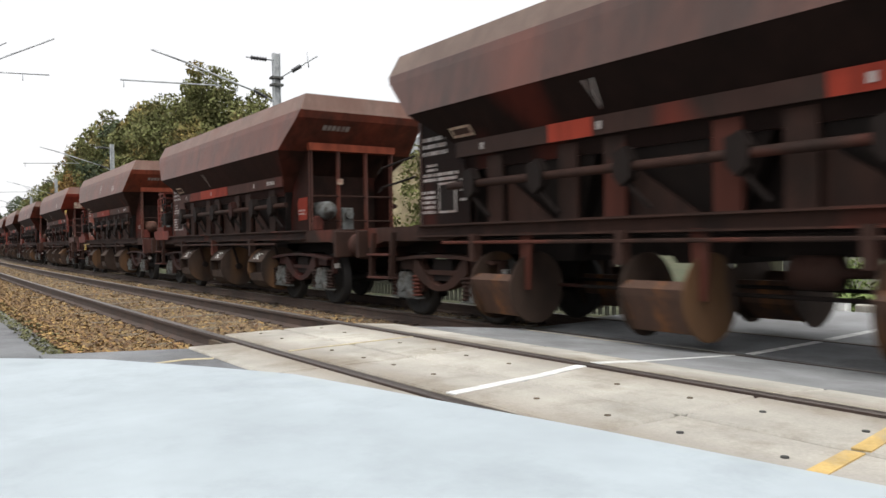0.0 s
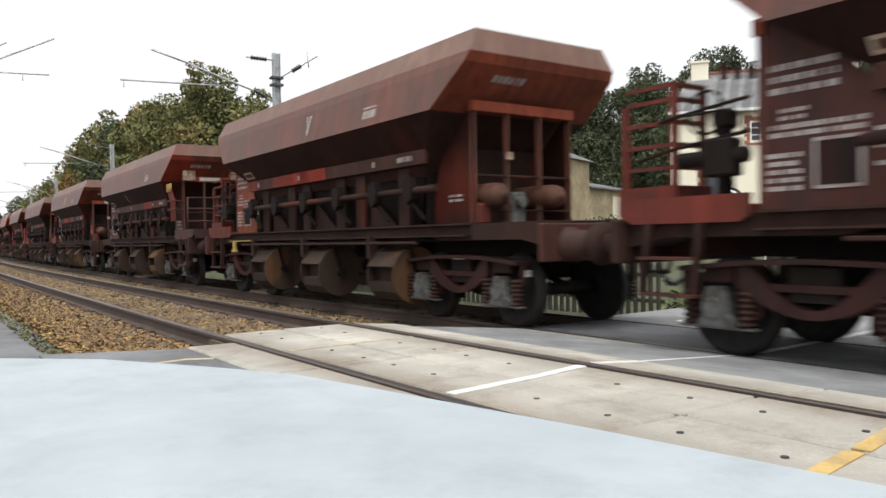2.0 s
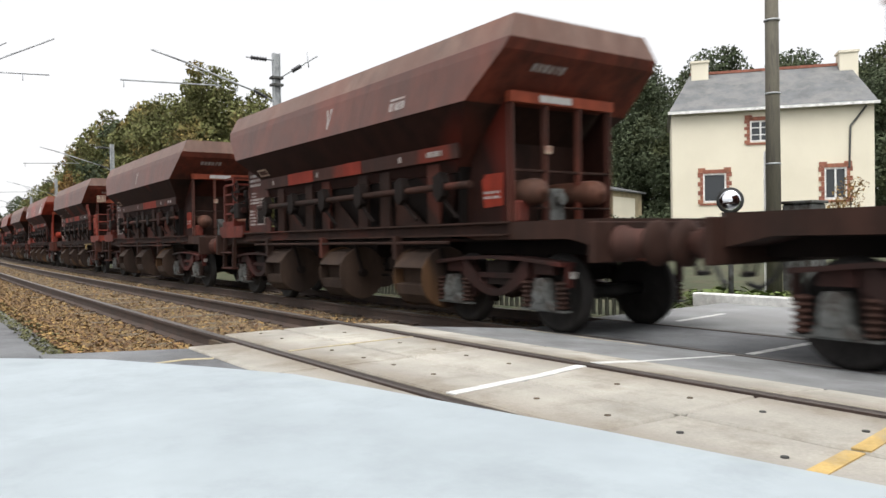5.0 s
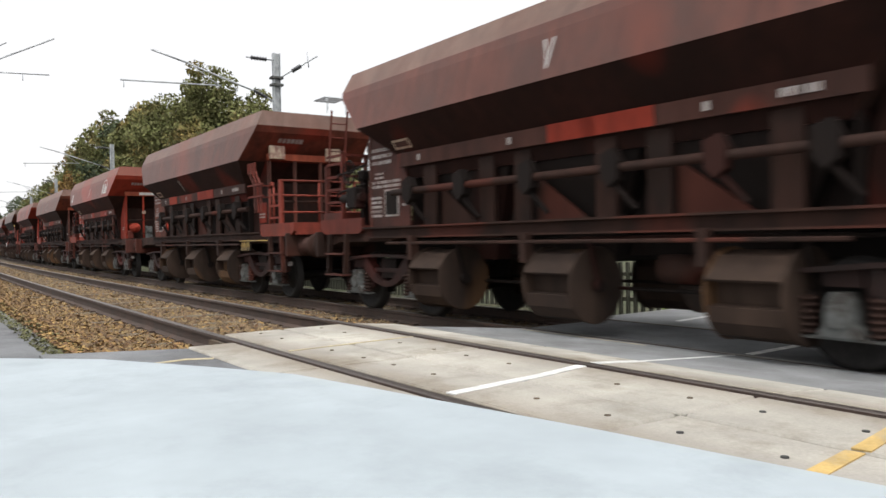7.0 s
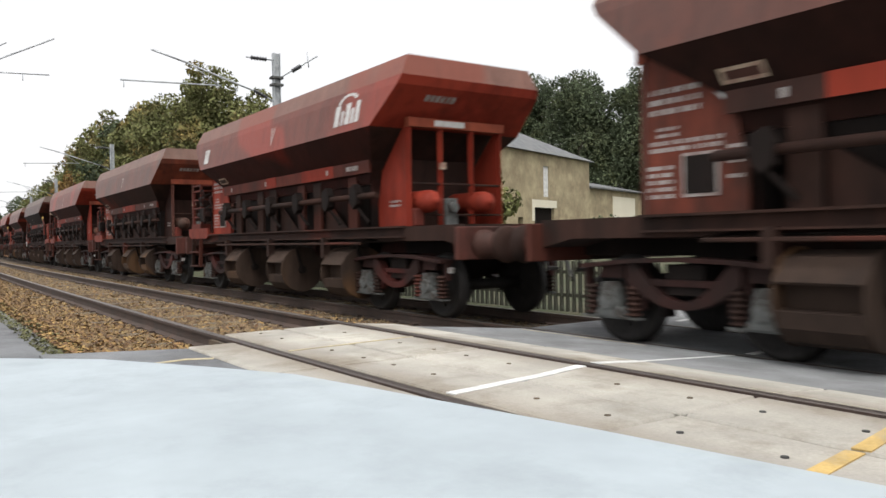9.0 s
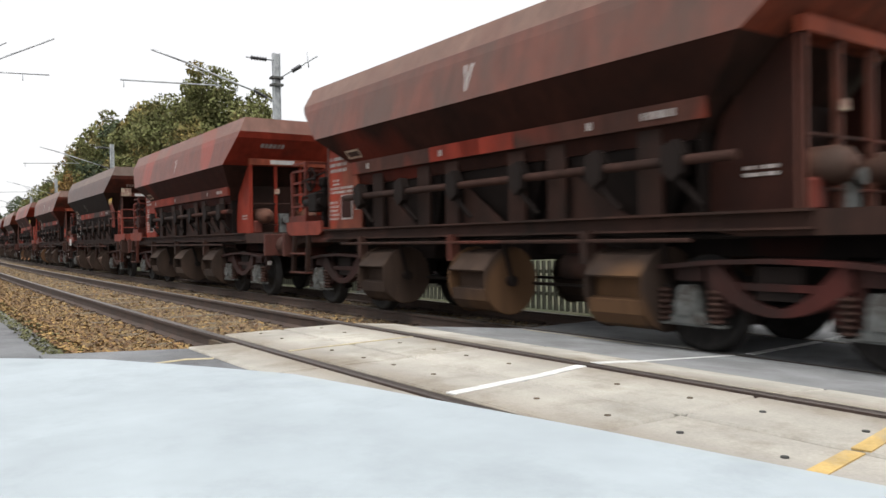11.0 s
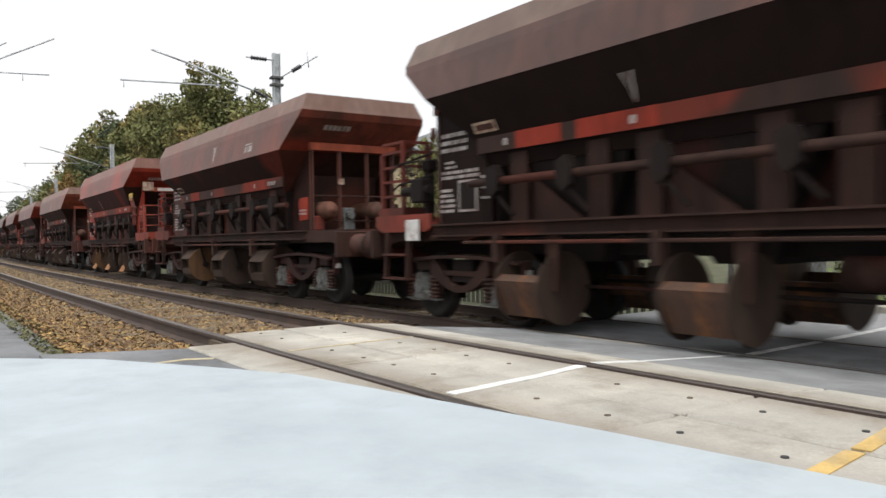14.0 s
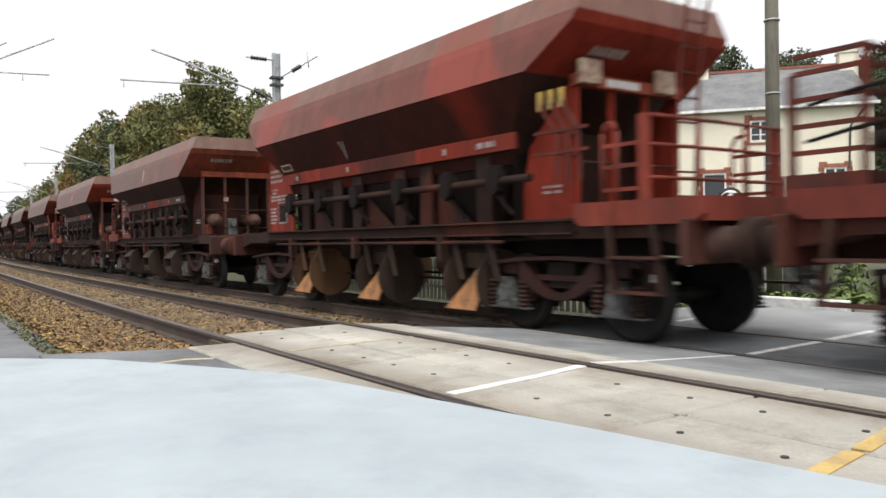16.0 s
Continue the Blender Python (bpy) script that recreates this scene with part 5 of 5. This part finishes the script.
def text_bm(word, size):
    """A word as flat mesh faces in the x-z plane, from the built-in font."""
    cu = bpy.data.curves.new("word", "FONT")
    cu.body, cu.size, cu.align_x, cu.align_y = word, size, "CENTER", "CENTER"
    ob = new("word", cu)
    me = bpy.data.meshes.new_from_object(ob.evaluated_get(bpy.context.evaluated_depsgraph_get()))
    bpy.data.objects.remove(ob)
    bm = bmesh.new()
    bm.from_mesh(me)
    bpy.data.meshes.remove(me)
    for v in bm.verts:
        v.co = Vector((v.co.x, 0, v.co.y))
    return bm


def add_word(word, size, x, y, z, parent, material, label, tilt=0.0):
    ob = part("lettering", text_bm(word, size), material, parent, label)
    ob.matrix_basis = pose(x, y, z, tilt, 0, 0)
    return ob


def railing(e, paint_, w, tone, gates=True):
    """A gate of looped bars on the near and far side and three handrails across the end platform."""
    x0, x1 = e * 4.80, e * 5.42
    for s in (-1, 1) if gates else ():
        y = s * 1.14
        gate = piece((e, s, tone), "platform_gate", paint_, w, lambda bm: (
            pipe(bm, [(x0, y, 1.48), (x0, y, 2.22), (x0 + e * 0.06, y, 2.32), (x0 + e * 0.14, y, 2.32), (x0 + e * 0.2, y, 2.22), (x0 + e * 0.2, y, 1.48)], 0.022, 8),
            box(bm, min(x1 - e * 0.12, x1), max(x1 - e * 0.12, x1), y - 0.03, y + 0.03, 1.40, 2.36)), "looped red gate bars")
        for z in (1.62, 1.86, 2.08):
            gr = piece((e, s, tone), "gate_rung", paint_, gate, lambda bm: box(bm, min(x0, x1), max(x0, x1), y - 0.012, y + 0.012, -0.02, 0.02))
            gr.matrix_basis = pose(0, 0, z)
    for z in (1.72, 2.05, 2.34):
        hr = piece((e, tone), "handrail", paint_, w, lambda bm: pipe(bm, [(x1, -1.14, 0), (x1 + e * 0.02, 0, 0), (x1, 1.14, 0)], 0.020, 8))
        hr.matrix_basis = pose(0, 0, z)
    for y in (-0.35, 0.45) if gates else (-1.14, -0.35, 0.45, 1.14):
        hp = piece((e, tone), "rail_post", paint_, w, lambda bm: rod(bm, (x1, 0, 1.40), (x1, 0, 2.36), 0.022, 8))
        hp.matrix_basis = pose(0, y, 0)


def apron(e, paint_, w, tone):
    """The platform's deck with its upstanding edge; the rear one stops short of the buffers."""
    o = 0.0 if e > 0 else -0.2
    edge = [(e * 4.45, 1.30), (e * 4.55, 1.25), (e * (5.95 + o), 1.25), (e * (6.12 + o), 1.34), (e * (6.12 + o), 1.50), (e * 4.45, 1.50)]
    x0, x1 = e * (6.06 + o), e * (6.12 + o)
    piece((e, tone), "platform_apron", paint_, w, lambda bm: (prism(bm, edge, -1.22, -1.17), prism(bm, edge, 1.17, 1.22),
          box(bm, min(x0, x1), max(x0, x1), -1.17, 1.17, 1.27, 1.50), box(bm, min(e * 4.45, x0), max(e * 4.45, x0), -1.17, 1.17, 1.345, 1.385)), "red platform deck edge")


def steps(e, w):
    for s in (-1, 1):
        st = piece((e, s), "step_hanger", grime_shade_brown, w, lambda bm: prism(bm, [(e * 4.92, 1.25), (e * 4.97, 1.25), (e * 5.05, 0.55), (e * 5.0, 0.55)], s * 1.18, s * 1.26), "faded red hanging step")
        piece((e, s, 2), "step_hanger", grime_shade_brown, w, lambda bm: prism(bm, [(e * 5.5, 1.25), (e * 5.55, 1.25), (e * 5.65, 0.55), (e * 5.6, 0.55)], s * 1.18, s * 1.26))
        for z in (0.92, 0.57):
            tr = piece((e, s), "tread", step_brown, st, lambda bm: box(bm, min(e * 4.98, e * 5.62), max(e * 4.98, e * 5.62), s * 1.14, s * 1.30, -0.014, 0.014))
            tr.matrix_basis = pose(0, 0, z)


def brake_stand(e, w):
    """Ladder frame and hand brake column of the rear platform."""
    fr = piece(e, "brake_frame", red_step, w, lambda bm: (box(bm, min(e * 5.30, e * 5.36), max(e * 5.30, e * 5.36), -1.10, -1.04, 1.40, 2.62), box(bm, min(e * 5.30, e * 5.36), max(e * 5.30, e * 5.36), -0.66, -0.60, 1.40, 2.62),
           box(bm, min(e * 5.90, e * 5.96), max(e * 5.90, e * 5.96), -1.10, -1.04, 1.40, 2.45), box(bm, min(e * 5.28, e * 6.0), max(e * 5.28, e * 6.0), -1.12, -0.55, 1.38, 1.62)), "red ladder frame on the platform")
    for z in (1.80, 2.02, 2.24, 2.46, 2.60):
        rg = piece(e, "frame_rung", red_step, fr, lambda bm: (box(bm, min(e * 5.31, e * 5.35), max(e * 5.31, e * 5.35), -1.05, -0.65, -0.022, 0.022), box(bm, min(e * 5.34, e * 5.92), max(e * 5.34, e * 5.92), -1.085, -1.055, -0.02, 0.02)))
        rg.matrix_basis = pose(0, 0, z)
    piece(e, "brake_column", grime_shade_black, w, lambda bm: (soft_box(bm, min(e * 4.82, e * 4.95), max(e * 4.82, e * 4.95), -0.97, -0.85, 1.34, 2.15, 0.02), soft_box(bm, min(e * 4.78, e * 4.98), max(e * 4.78, e * 4.98), -1.0, -0.82, 2.12, 2.30, 0.03),
          ), "grimy brake gear column")
    piece(e, "shaft_gearbox", grime_shade_black, w, lambda bm: (rod(bm, (e * 4.5, -1.15, 1.84), (e * 5.2, -1.15, 1.84), 0.07, 10), soft_box(bm, min(e * 4.6, e * 4.9), max(e * 4.6, e * 4.9), -1.25, -1.05, 1.66, 2.0, 0.02)))
    piece(e, "brake_wheel", grime_shade_black, w, lambda bm: pipe(bm, [(e * 4.9 + 0.2 * math.cos(k * 0.3927), -1.19, 2.25 + 0.2 * math.sin(k * 0.3927)) for k in range(17)] + [(e * 4.9 - 0.2, -1.19, 2.25), (e * 4.9, -1.19, 2.05), (e * 4.9, -1.19, 2.45)], 0.013, 6))
    for k in range(4):
        lv = piece(e, "valve_lever", grime_shade_brown, w, lambda bm: (rod(bm, (e * 5.1, -0.75, 2.1), (e * 5.0, -0.75, 2.75), 0.014, 6), box(bm, min(e * 4.97, e * 5.03), max(e * 4.97, e * 5.03), -0.77, -0.73, 2.62, 2.78)))
        lv.matrix_basis = pose(e * -0.08 * k, 0.1 * k, 0)


def levers(w, tone, tip):
    """Three discharge levers beside the front platform."""
    for z in (2.08, 2.32):
        piece(z, "lever_rack", E_RACK, w, lambda bm: (box(bm, 3.85, 4.66, -1.25, -1.21, z - 0.018, z + 0.018), box(bm, 4.12, 4.18, -1.21, -0.89, z - 0.015, z + 0.015)))
    for k in range(3):
        lv = piece(0, "discharge_lever", E_RACK, w, lambda bm: pipe(bm, [(0.22, -1.23, 1.75), (0.20, -1.23, 2.3), (0.05, -1.25, 2.5), (0.0, -1.27, 2.62)], 0.024, 6))
        lv.matrix_basis = pose(4.0 + 0.17 * k, 0, 0)
        piece(tip, "grip", yellow_paint if tip == "yellow" else E_RACK, lv, lambda bm: soft_box(bm, -0.055, 0.02, -1.29, -1.25, 2.56, 2.78, 0.01), "yellow grip" if tip == "yellow" else "")


def ladder_up(w):
    """A ladder on the front end with a hinged inspection plate over the rim."""
    ld = piece(0, "end_ladder", red_step, w, lambda bm: (pipe(bm, [(4.62, 0.25, 1.4), (4.72, 0.25, 3.1), (4.86, 0.25, 3.9)], 0.02), pipe(bm, [(4.62, 0.62, 1.4), (4.72, 0.62, 3.1), (4.86, 0.62, 3.9)], 0.02)), "red ladder on the hopper end")
    for k in range(8):
        rg = piece(0, "ladder_rung", red_step, ld, lambda bm: rod(bm, (0, 0.25, 0), (0, 0.62, 0), 0.013, 6))
        z = 1.6 + k * 0.29
        rg.matrix_basis = pose(4.62 + max(0, z - 1.4) * 0.0588 + max(0, z - 3.1) * 0.11, 0, z)
    pl = piece(0, "inspection_plate", galv, w, lambda bm: (pipe(bm, [(4.70, 0.22, 3.86), (4.72, 0.22, 4.1), (4.62, 0.22, 4.2)], 0.014), pipe(bm, [(4.70, 0.66, 3.86), (4.72, 0.66, 4.1), (4.62, 0.66, 4.2)], 0.014),
          pipe(bm, [(4.64, 0.20, 4.21), (4.64, 0.68, 4.21), (4.12, 0.68, 4.21), (4.12, 0.20, 4.21), (4.64, 0.20, 4.21)], 0.016)), "grey grating on two bent rods above the rim")
    for k in range(9):
        bar = piece(0, "grating_bar", galv, pl, lambda bm: box(bm, 4.12, 4.64, -0.006, 0.006, 4.2, 4.22))
        bar.matrix_basis = pose(0, 0.25 + k * 0.05, 0)


def tanks(w, colour):
    m_ = {"red": END_PAINT["red"], "grey": cast_grey, "brown": tank_rust}[colour]
    for y in (-0.62, 0.42):
        if colour == "grey" and y > 0:
            continue
        tk = piece(colour, "air_tank", m_, w, lambda bm: lathe(bm, [(0.08, 3.72), (0.165, 3.80), (0.175, 3.86), (0.175, 4.62), (0.15, 4.72), (0.09, 4.775), (0.035, 4.785), (0.03, 4.81)], 18, "x"), {"red": "bright red air tank", "grey": "grey metal air tank", "brown": "rusty air tank"}[colour])
        tk.matrix_basis = pose(-0.30, y, 1.72)
    piece(0, "distributor_valve", cast_grey, w, lambda bm: (soft_box(bm, 4.2, 4.48, -0.26, -0.02, 1.33, 1.78, 0.02), rod(bm, (4.48, -0.14, 1.64), (4.56, -0.14, 1.64), 0.08, 10)), "grey brake valve").matrix_basis = pose(-0.25, 0, 0)
    piece(0, "release_handle", red_step, w, lambda bm: soft_box(bm, 4.05, 4.25, -0.86, -0.66, 1.33, 1.62, 0.03))
    piece(0, "tag_plate", graffiti, w, lambda bm: soft_box(bm, 4.205, 4.24, -0.36, -0.24, 2.22, 2.33, 0.01), "small pale tag on a post")


def markings(w, rng, mark, logo, tone, tip):
    """Painted marks of the near side: a V, plates, data rows."""
    z = 3.15 if mark == "high" else 2.62
    bm = bmesh.new()
    v_mark(bm, 0.1 if mark == "high" else -0.8, z, side_y, 0.34 if mark == "high" else 0.29)
    part("v_mark", bm, white_plate if mark == "high" else white_mark, w, "white painted V")
    bm = bmesh.new()
    for x in (-2.9, -0.9, 1.9):
        bm.faces.new([bm.verts.new((x + a, -1.158, b)) for a, b in ((0, 2.275), (0.07, 2.275), (0.07, 2.36), (0, 2.36))])
    part("square_mark", bm, white_mark, w)
    bm = bmesh.new()
    bars(bm, 2.65, 3.05, 2.28, 1, 0.075, 0.02, -1.158, rng)
    tagged(part("number_plate", bm, white_mark, w), "white plate of small lettering", kind="stuff")
    # fresher repainted stretches of the skirt band
    for k in range(2):
        x = rng.uniform(-2.8, 1.6)
        bm = bmesh.new()
        prism(bm, [(-1.153, 2.424), (-1.146, 2.424), (-1.136, 2.217), (-1.143, 2.217)], x, x + rng.uniform(0.5, 1.3), "x")
        part("repainted_patch", bm, END_PAINT["red"], w, "redder repainted patch")
    if tone == "brown" and tip == "red":
        bm = bmesh.new()
        prism(bm, [(4.02, 1.98), (4.00, 1.56), (3.62, 1.54), (3.58, 1.90), (3.66, 1.98)], -0.904, -0.896)
        part("red_panel", bm, END_PAINT["red"], w, "bright red painted patch on the end plate")
    bm = bmesh.new()
    side_patch(bm, -3.42, -2.98, 2.47, 2.60)
    lp = part("load_plate", bm, graffiti, w, "cream plate with a rim")
    bm = bmesh.new()
    side_patch(bm, -3.38, -3.02, 2.50, 2.57)
    for v in bm.verts:
        v.co.y -= 0.004
    part("load_table", bm, platform_brown, lp)
    # end plate lettering
    bm = bmesh.new()
    x = -0.75
    for k in range(6):
        end_patch(bm, x + k * 0.095, x + k * 0.095 + 0.075, 3.22, 3.30)
    tagged(part("end_lettering", bm, white_mark, w), kind="stuff")
    if rng.random() < 0.6:
        bm = bmesh.new()
        box(bm, 4.231, 4.237, -0.45, 0.12, 2.885, 2.975)
        part("beam_plate", bm, white_plate, w, "white plate on the end beam")
    # data rows on the gusset plates
    bm = bmesh.new()
    bars(bm, -4.34, -3.75, 2.52, 3, 0.055, 0.045, -1.068, rng)
    bars(bm, -4.25, -4.0, 2.16, 2, 0.034, 0.03, -1.068, rng)
    bars(bm, -4.34, -3.5, 2.02, 2, 0.042, 0.025, -1.068, rng)
    bars(bm, -4.38, -4.06, 1.78, 5, 0.04, 0.03, -1.068, rng)
    bars(bm, -3.46, -3.30, 1.92, 3, 0.035, 0.10, -1.068, rng)
    tagged(part("data_lettering", bm, white_mark, w), "rows of white data lettering", kind="stuff")
    bm = bmesh.new()
    box(bm, -3.95, -3.55, -1.078, -1.066, 1.50, 1.92)
    fr = part("data_frame", bm, white_mark, w, "white-framed dark data panel")
    bm = bmesh.new()
    box(bm, -3.92, -3.58, -1.084, -1.076, 1.53, 1.89)
    part("data_panel", bm, grime_shade_black, fr)
    bm = bmesh.new()
    bars(bm, 3.62, 3.95, 1.72, 2, 0.034, 0.03, -0.907, rng)
    tagged(part("data_lettering", bm, white_mark, w), "rows of white data lettering", kind="stuff")
    if logo == "emblem":
        bm = bmesh.new()
        for k, (a, b) in enumerate(((0, 0.16), (0.22, 0.1), (0.36, 0.16), (0.56, 0.1), (0.70, 0.12))):
            side_patch(bm, 2.75 + a, 2.75 + a + b, 2.98, 3.22 + (0.1 if k % 2 == 0 else 0))
        for k in range(7):
            t = 0.5 + k * 0.42
            side_patch(bm, 3.1 + 0.28 * math.cos(t), 3.2 + 0.28 * math.cos(t), 3.32 + 0.12 * math.sin(t), 3.37 + 0.12 * math.sin(t))
        part("emblem", bm, white_plate, w, "white painted emblem of plain shapes")
        bm = bmesh.new()
        side_patch(bm, -3.95, -3.65, 2.98, 3.3)
        part("emblem_plate", bm, white_plate, w, "white painted square")
    elif logo == "tag":
        bm = bmesh.new()
        bars(bm, 2.1, 2.5, 2.98, 1, 0.12, 0.0, 0, rng)
        for v in bm.verts:
            v.co.y = side_y(v.co.z)
        side_patch(bm, 2.1, 2.5, 3.13, 3.16)
        tagged(part("emblem", bm, white_mark, w), "faded white emblem of plain bars", kind="stuff")


def yellow_bracket(e, w, zebra):
    """A yellow change-over lever under the sole bar, or a striped yellow and black plate below a yellow rod."""
    if zebra:
        br = piece((e, 1), "change_over_plate", grime_shade_black, w, lambda bm: (box(bm, 3.50, 4.05, -1.285, -1.265, 0.96, 1.15)), "black plate with worn yellow stripes")
        piece((e, 1), "change_over_rod", yellow_paint, br, lambda bm: box(bm, 3.45, 4.95, -1.30, -1.26, 1.16, 1.18), "worn yellow rod")
        for k in range(5):
            zb = piece(e, "stripe", yellow_paint, br, lambda bm: prism(bm, [(0.0, 0.97), (0.04, 0.97), (0.09, 1.14), (0.05, 1.14)], -1.292, -1.286))
            zb.matrix_basis = pose(3.51 + k * 0.10, 0, 0)
        return
    piece(e, "brake_bracket", yellow_paint, w, lambda bm: (box(bm, min(e * 3.0, e * 4.3), max(e * 3.0, e * 4.3), -1.30, -1.23, 1.16, 1.18), box(bm, min(e * 3.95, e * 4.08), max(e * 3.95, e * 4.08), -1.30, -1.25, 0.98, 1.16),
          box(bm, min(e * 3.9, e * 4.12), max(e * 3.9, e * 4.12), -1.31, -1.25, 0.93, 0.985)), "worn yellow brake lever")


E_RACK = red_step


TRAIN, WHEELS = [], []
# how far behind the camera's foot each wagon's hopper stands when the train is half way (metres), and what it looks like
ORDER = [
    (-72.95, dict(tone="dark", front=False, rear="bare", mark="low", open_drums=True)),
    (-60.33, dict(tone="brown", plat="step", front=False, rear=True, tank="grey", mark="low")),
    (-47.40, dict(tone="dull", plat="step", front=False, rear=True, tank="brown", mark="high", logo="tag", bracket="rear")),
    (-34.10, dict(tone="brown", tip="yellow", plat="plain", front=True, rear=False, ladder=True, mark="low", logo="tag")),
    (-20.85, dict(tone="brown", plat="step", front=False, rear=True, tank="brown", mark="high", logo="tag")),
    (-7.67, dict(tone="brown", plat="step", front=False, rear=True, tank="brown", mark="high")),
    (5.50, dict(tone="brown", front=True, rear=False, ladder=True, mark="low", bracket="zebra", waist="short")),
    (18.75, dict(tone="red", front=False, rear=True, tank="red", mark="high", logo="emblem")),
    (31.50, dict(tone="dull", front=False, rear=True, tank="brown", mark="high")),
    (44.27, dict(tone="red", front=False, rear=True, tank="brown", mark="high")),
    (57.12, dict(tone="dark", tip="yellow", front=True, rear=True, mark="low", waist="high", open_drums=True)),
    (70.16, dict(tone="brown", plat="step", front=False, rear=True, tank="brown", mark="high", logo="tag")),
    (82.95, dict(tone="red", front=True, rear=False, ladder=True, open_drums=True, mark="low", tip="yellow", waist="high")),
    (96.45, dict(tone="dull", front=False, rear=True, tank="brown", mark="high")),
    (109.5, dict(tone="brown", front=False, rear=True, tank="brown", mark="high")),
    (122.6, dict(tone="brown", front=True, rear=False, mark="low")),
    (135.7, dict(tone="dark", front=False, rear=True, tank="brown", mark="low")),
    (148.8, dict(tone="dark", front=False, rear=True, tank="brown", mark="high")),
    (161.9, dict(tone="dark", front=False, rear=True, tank="brown", mark="low")),
]
for k, (_, kw) in enumerate(ORDER):
    wagon(k, **kw)
for x in (-2.5, -0.05, 2.4):
    add_word("SC", 0.25, x, -1.275, 0.845, TRAIN[1], white_plate, "white graffiti on a drum hood", -45)
bm = bmesh.new()
soft_box(bm, -4.95, -4.62, -1.30, -1.27, 1.12, 1.42, 0.008)
part("route_plate", bm, white_plate, TRAIN[10], "white rectangular plate on the rear frame")
add_word("KBS", 0.36, 3.72, -0.905, 1.64, TRAIN[3], graffiti, "pale graffiti on the end plate")


def travelled(t):
    """Metres that the train has gone since the middle of its passage."""
    u = t - 8.0
    return 9.360 * u + 0.06245 * u * u / 2 + 0.00304 * u ** 3 / 6


def motions():
    for w, (s0, _) in zip(TRAIN, ORDER):
        rows = []
        for k in range(65):
            t = k * 0.25
            x = travelled(t) - s0 - 4.60
            rows.append((t, pose(x, FAR_Y + bend(x), FAR_Z, 0, 0, bend_turn(x))))
        walk(w, rows)
    turns = [(k / 15, pose(0, 0, 0, 0, math.degrees(travelled(k / 15) / 0.46), 0)) for k in range(241)]
    for ob in WHEELS:
        at = Matrix.Translation(ob.matrix_basis.translation)
        walk(ob, [(t, at @ m) for t, m in turns])


motions()
